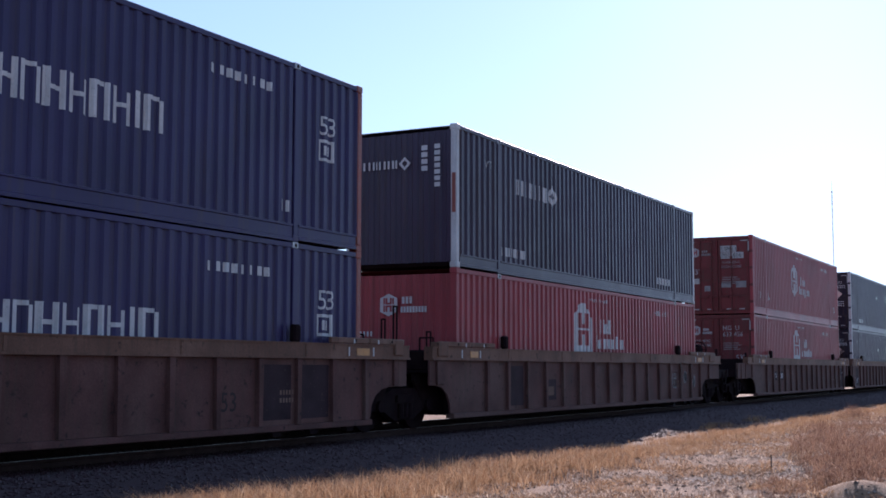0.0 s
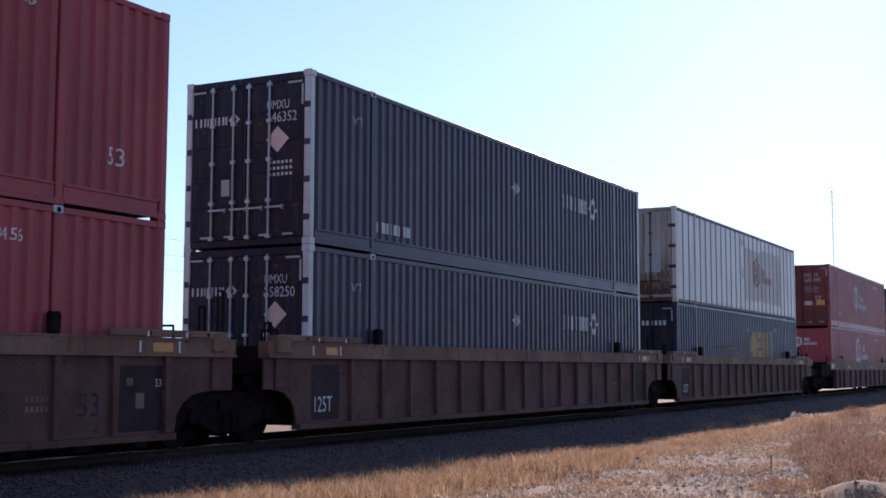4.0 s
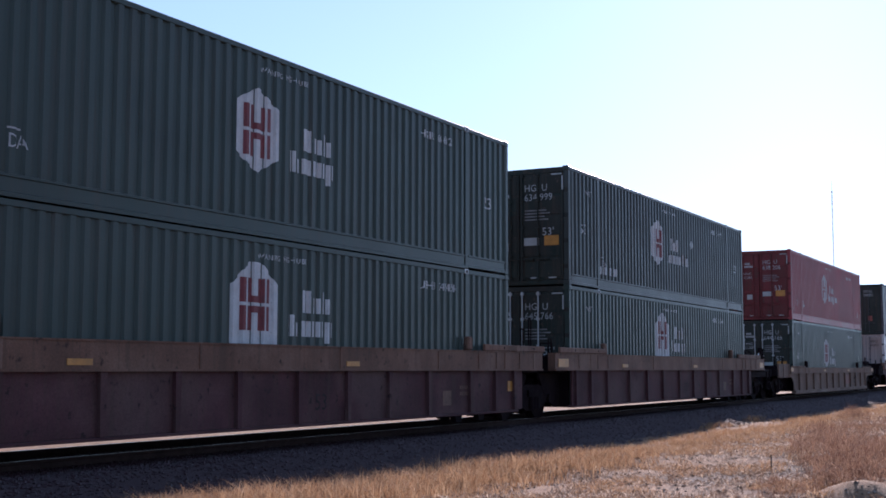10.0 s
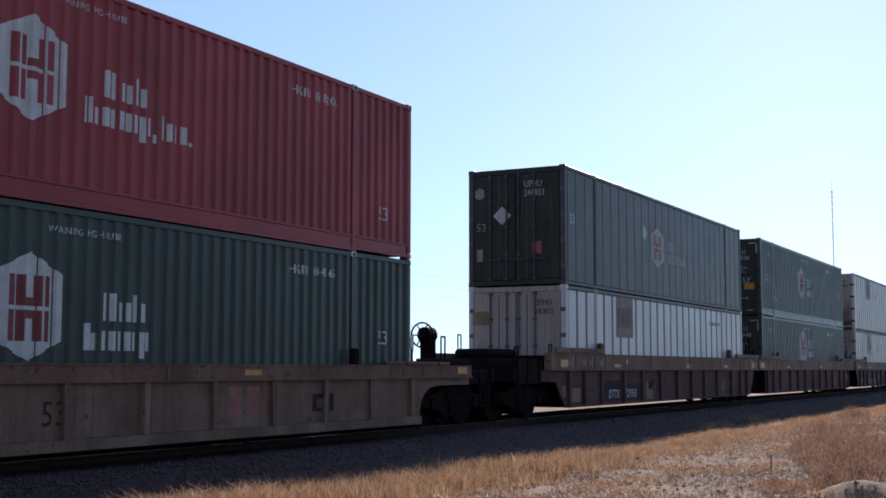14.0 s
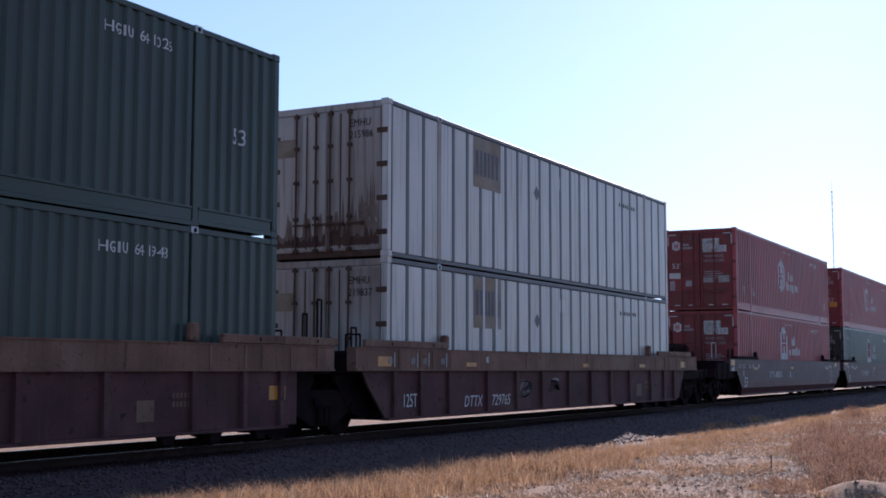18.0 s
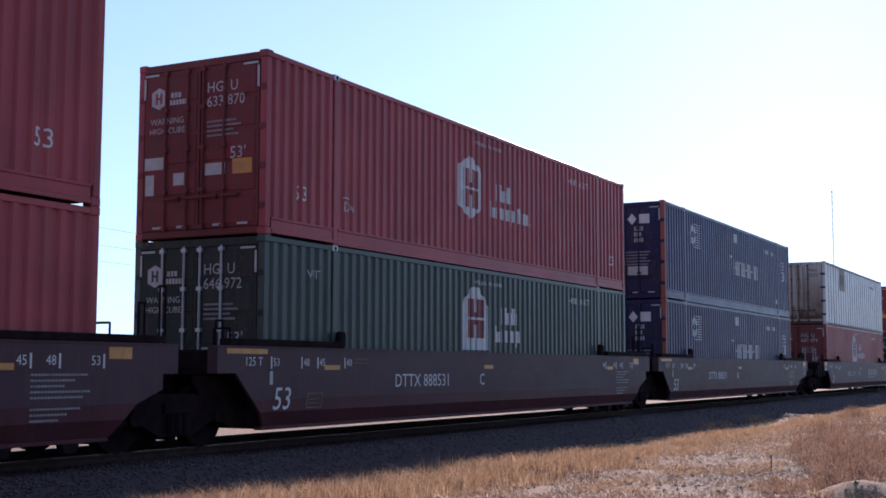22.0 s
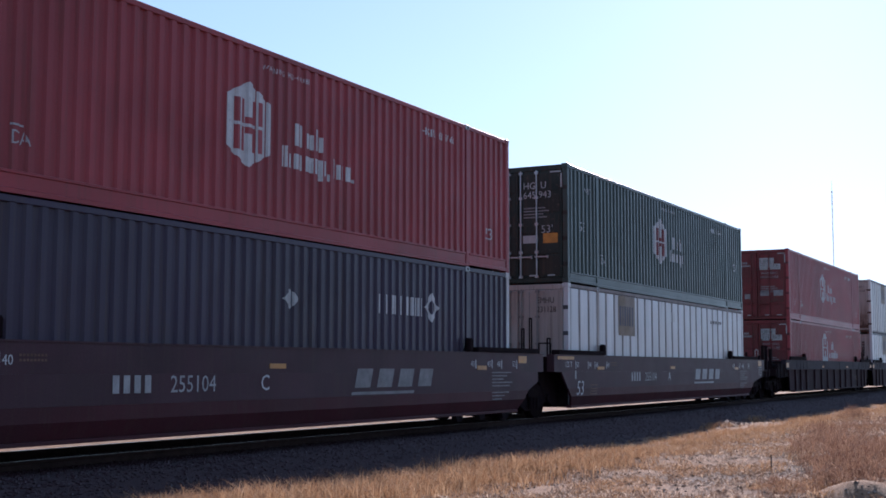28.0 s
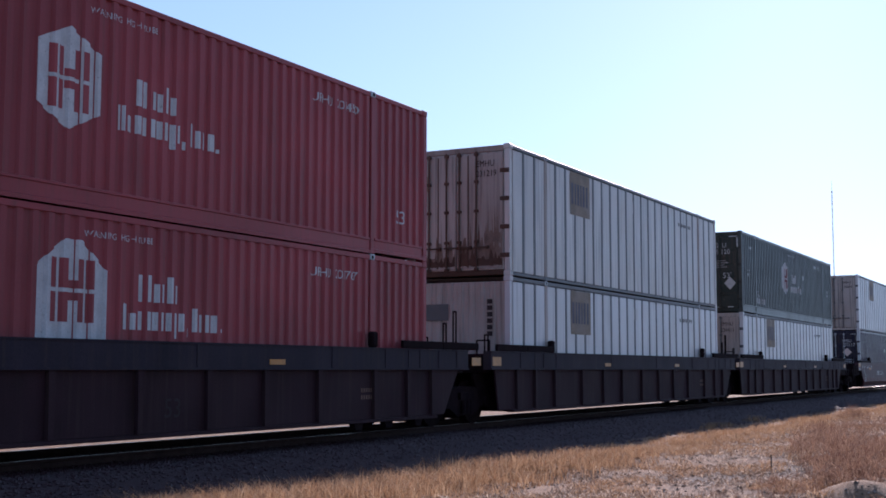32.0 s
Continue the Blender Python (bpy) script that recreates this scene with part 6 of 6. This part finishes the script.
spots = []
while len(spots) < 7500:
    x = 9.5 + 62 * rng.random() ** 2.0
    y = rng.normal(7.55 + 0.35 * max(0.0, (20 - x) / 8), 0.48) + 0.25 * noise.noise(Vector((x * 0.5, 0, 1.7)))
    if 6.2 < y < 8.7 + 0.012 * x:
        spots.append((x, y, (0.55 + 0.6 * rng.random()) * (1.0 + 1.1 * min(1.0, max(0.0, (23 - x) / 7)))))
for x, y in ((31.5, 9.1), (32.3, 9.25), (32.9, 9.0), (36.5, 9.2), (37.0, 9.3)):
    spots += [(x + rng.normal(0, 0.15), y + rng.normal(0, 0.1), 1.5) for k in range(9)]
field_mesh("dry_grass", *stalks(spots, 9, 0.05, 0.15, 1.0, 0.005), STRAW, "dry tan grass along the foot of the ballast", "grass")
spots = []
while len(spots) < 10500:
    x = 10.5 + 55 * rng.random() ** 1.8
    y = rng.uniform(1.5, 7.4)
    if abs(x - 15.05) + abs(y - 2.55) > 0.6 and patchy(x, y) + 0.5 * noise.noise(Vector((x * 2.1, y * 4.2, 2.6))) > 0.04 - 0.22 * (y > 6.6 and x > 20) + 0.20 * (y < 3.2):
        spots.append((x, y, 0.5 + 0.6 * rng.random()))
field_mesh("sparse_grass", *stalks(spots, 8, 0.03, 0.12, 1.5, 0.004), STRAW, "short sparse dead grass on gravel", "grass")


def litter(count):
    """Pale straws lying on the ground, each a slightly tilted strip."""
    verts, faces = [], []
    while len(faces) < count:
        x, y = 10.5 + 32 * rng.random() ** 1.6, 1.2 + 6.2 * rng.random() ** 1.25
        if abs(x - 15.05) + abs(y - 2.55) < 0.75 or noise.noise(Vector((x * 1.1, y * 2.4, 5.2))) + 0.6 * noise.noise(Vector((x * 3.3, y * 5.0, 1.4))) < rng.uniform(-0.45, 0.25):
            continue
        z = float(ground_height(x, y)) + rng.uniform(0.004, 0.035)
        a, h, w = rng.uniform(0, 6.283), 0.015 + 0.075 * rng.random() ** 2.2, rng.uniform(0.0025, 0.008)
        dx, dy, dz = math.cos(a) * h, math.sin(a) * h, rng.uniform(-0.01, 0.045)
        px, py, pz = -math.sin(a) * w, math.cos(a) * w, rng.uniform(-1.0, 1.0) * w
        i = len(verts)
        verts += [(x - px, y - py, z - pz), (x + px, y + py, z + pz), (x + dx + px, y + dy + py, z + dz + pz), (x + dx - px, y + dy - py, z + dz - pz)]
        faces.append((i, i + 1, i + 2, i + 3))
    return verts, faces


field_mesh("straw_litter", *litter(60000), LITTER, "bleached straw lying over the gravel", "straw")


def bush(cx, cy, rx, ry, count, height):
    verts, faces = [], []
    for k in range(count):
        r, a = math.sqrt(rng.random()), rng.uniform(0, 6.283)
        x, y = cx + rx * r * math.cos(a), cy + ry * r * math.sin(a)
        h = height * (1.1 - 0.6 * r * r) * (0.35 + 0.85 * rng.random() ** 1.5)
        p = np.array((x, y, float(ground_height(x, y))))
        d = np.array((rng.normal(0, 0.35), rng.normal(0, 0.35), 1.0))
        def twig(p, d, length, w):
            d = d / np.linalg.norm(d)
            q = p + d * length
            b = rng.uniform(0, 6.283)
            n = np.array((math.cos(b), math.sin(b), 0)) * w
            i = len(verts)
            verts.extend([(p - n).tolist(), (p + n).tolist(), (q + n * 0.5).tolist(), (q - n * 0.5).tolist()])
            faces.append((i, i + 1, i + 2, i + 3))
            return q
        q = twig(p, d, h * 0.55, 0.0045)
        for j in range(4):
            e = twig(p + (q - p) * rng.uniform(0.5, 1.0), d + rng.normal(0, 0.55, 3) * (1, 1, 0.4), h * rng.uniform(0.3, 0.55), 0.003)
            for i in range(2):
                twig(e - (e - q) * rng.uniform(0, 0.6), d + rng.normal(0, 0.8, 3) * (1, 1, 0.5), h * rng.uniform(0.10, 0.24), 0.004)
    return verts, faces


def weed(cx, cy, rx, ry, count, height):
    me = bpy.data.meshes.new("weed_clump")
    v, f = bush(cx, cy, rx, ry, count, height)
    me.from_pydata([(a - cx, b - cy, c - GROUND_Z) for a, b, c in v], [], f)
    me.materials.append(WEED)
    ob = new("weed_clump", me)
    ob.matrix_basis = pose(cx, cy, GROUND_Z)
    tagged(ob, "tangled brown dead weed clump on the gravel", "weed", "dead weeds by the track")


for cx, cy, rx, ry, count, height in ((17.3, 3.0, 1.2, 0.5, 150, 0.42), (18.6, 3.3, 1.3, 0.6, 170, 0.48), (20.4, 3.7, 1.5, 0.7, 180, 0.52), (22.8, 4.2, 1.8, 0.9, 200, 0.55), (26.0, 4.9, 2.0, 0.9, 190, 0.55), (19.6, 2.5, 1.3, 0.5, 170, 0.55),
                                      (22.5, 2.9, 1.6, 0.6, 170, 0.58), (25.5, 3.5, 1.8, 0.7, 160, 0.58), (30.0, 5.6, 2.5, 0.9, 160, 0.50), (34.0, 5.2, 2.6, 1.0, 150, 0.55), (16.2, 3.6, 1.0, 0.5, 70, 0.30), (40.0, 7.0, 1.2, 0.5, 90, 0.5)):
    weed(cx, cy, rx, ry, int(count * 1.7), height * 0.80)

stake = thing("marker_stake", "short thin wooden stake in the ground", "stake", at=(19.1, 4.56, GROUND_Z))
part("shaft", shared("stake", lambda bm: box(bm, -0.009, 0.009, -0.009, 0.009, -0.05, 0.24, 0.003)), SLEEPER, stake)

# ---- far things ----
mast = thing("radio_mast", "tall thin pale radio mast far behind the train", "radio mast", at=(295, 55, GROUND_Z))
def mast_section(bm, z0, z1, w):
    for k in range(3):
        a = k * math.tau / 3
        rod(bm, (w * math.cos(a), w * math.sin(a), z0), (w * math.cos(a), w * math.sin(a), z1), 0.034, 5)
    n = int((z1 - z0) / 1.5)
    for j in range(n):
        for k in range(3):
            a, b = k * math.tau / 3, (k + 1) * math.tau / 3
            rod(bm, (w * math.cos(a), w * math.sin(a), z0 + j * 1.5), (w * math.cos(b), w * math.sin(b), z0 + j * 1.5 + 1.5), 0.020, 4)
part("lattice", shared("lattice", lambda bm: mast_section(bm, 0, 42.4, 0.12)), MAST, mast)
part("antenna", shared("antenna", lambda bm: rod(bm, (0, 0, 42.4), (0, 0, 45), 0.05, 6, 0.02)), MAST, mast)
part("beacon", box_mesh(-0.15, 0.15, -0.15, 0.15, 42.2, 42.6, 0.04), MAST, mast)

POLE_Y, SPAN = 50.0, 76.0
def pole_mesh(bm):
    rod(bm, (0, 0, -0.5), (0, 0, 10.0), 0.16, 10, 0.11)
def arm_mesh(bm):
    box(bm, -0.06, 0.06, -1.3, 1.3, 9.05, 9.18, 0.01)
def insulator(bm):
    rod(bm, (0, 0, 9.18), (0, 0, 9.40), 0.05, 8)
for k in range(-4, 9):
    p = thing("utility_pole", "weathered wooden utility pole with crossarm", "utility pole", "poles beyond the track", at=(112.5 + k * SPAN, POLE_Y, GROUND_Z))
    part("shaft", shared("pole", pole_mesh), POLE, p)
    part("crossarm", shared("arm", arm_mesh), POLE, p)
    for y in (-1.1, 1.1):
        part("insulator", shared("insulator", insulator), MAST, p, "", (0, y, 0))
def cable(bm, y, z):
    for k in range(-4, 8):
        for j in range(12):
            u, v = j / 12, (j + 1) / 12
            sag = lambda t: -2.2 * t * (1 - t)
            rod(bm, (112.5 + (k + u) * SPAN, y, z + sag(u)), (112.5 + (k + v) * SPAN, y, z + sag(v)), 0.009, 4)
for y, z in ((POLE_Y - 1.1, 9.2), (POLE_Y, 8.4), (POLE_Y + 1.1, 7.65)):
    line = thing("power_line", "thin sagging overhead power line between poles", "power line", "wires beyond the track", at=(0, 0, 0))
    part("cable", shared(("cable", y), lambda bm, y=y, z=z: cable(bm, y, z)), WIRE, line)


# ---- movement ----
# the train's small gains and losses on an even run: time, metres
SURGE = ((0, -0.19), (0.5, -0.13), (1, -0.06), (1.5, 0.0), (2.5, 0.03), (3.5, 0.12), (4.5, 0.09), (6.5, 0.17), (7, 0.16), (7.5, 0.06), (8, 0.12), (8.5, 0.15), (9.0, 0.16), (9.2, -0.30),
         (9.5, -0.22), (10, -0.11), (11, -0.10), (11.5, -0.07), (12, -0.02), (12.5, -0.10), (13, 0.08), (13.5, 0.12), (14, 0.14), (15.5, 0.14), (17.5, -0.25), (19, -0.12), (19.5, -0.18), (20, -0.32),
         (20.5, -0.13), (21, 0.0), (22, 0.04), (23, 0.16), (24, 0.19), (25, 0.26), (26, 0.18), (26.5, 0.13), (28.5, -0.22), (29, -0.02), (30, 0.03), (31, 0.05), (32, 0.15))


def travelled(t):
    """How far the train has come after t seconds: it slows slightly and surges a little."""
    return 12.045 * t - 0.00705 * t * t + float(np.interp(t, [a for a, b in SURGE], [b for a, b in SURGE]))


def motions():
    for ob, start, z in MOVING:
        walk(ob, [(t, pose(start - travelled(t), NEAR, z)) for t in (k * 0.1 for k in range(321))])
    for w, dx in WHEELS:
        walk(w, [(k / FPS, pose(dx, 0, RIM, 0, -math.degrees(travelled(k / FPS) / RIM), 0)) for k in range(0, 32 * FPS + 1)])


motions()
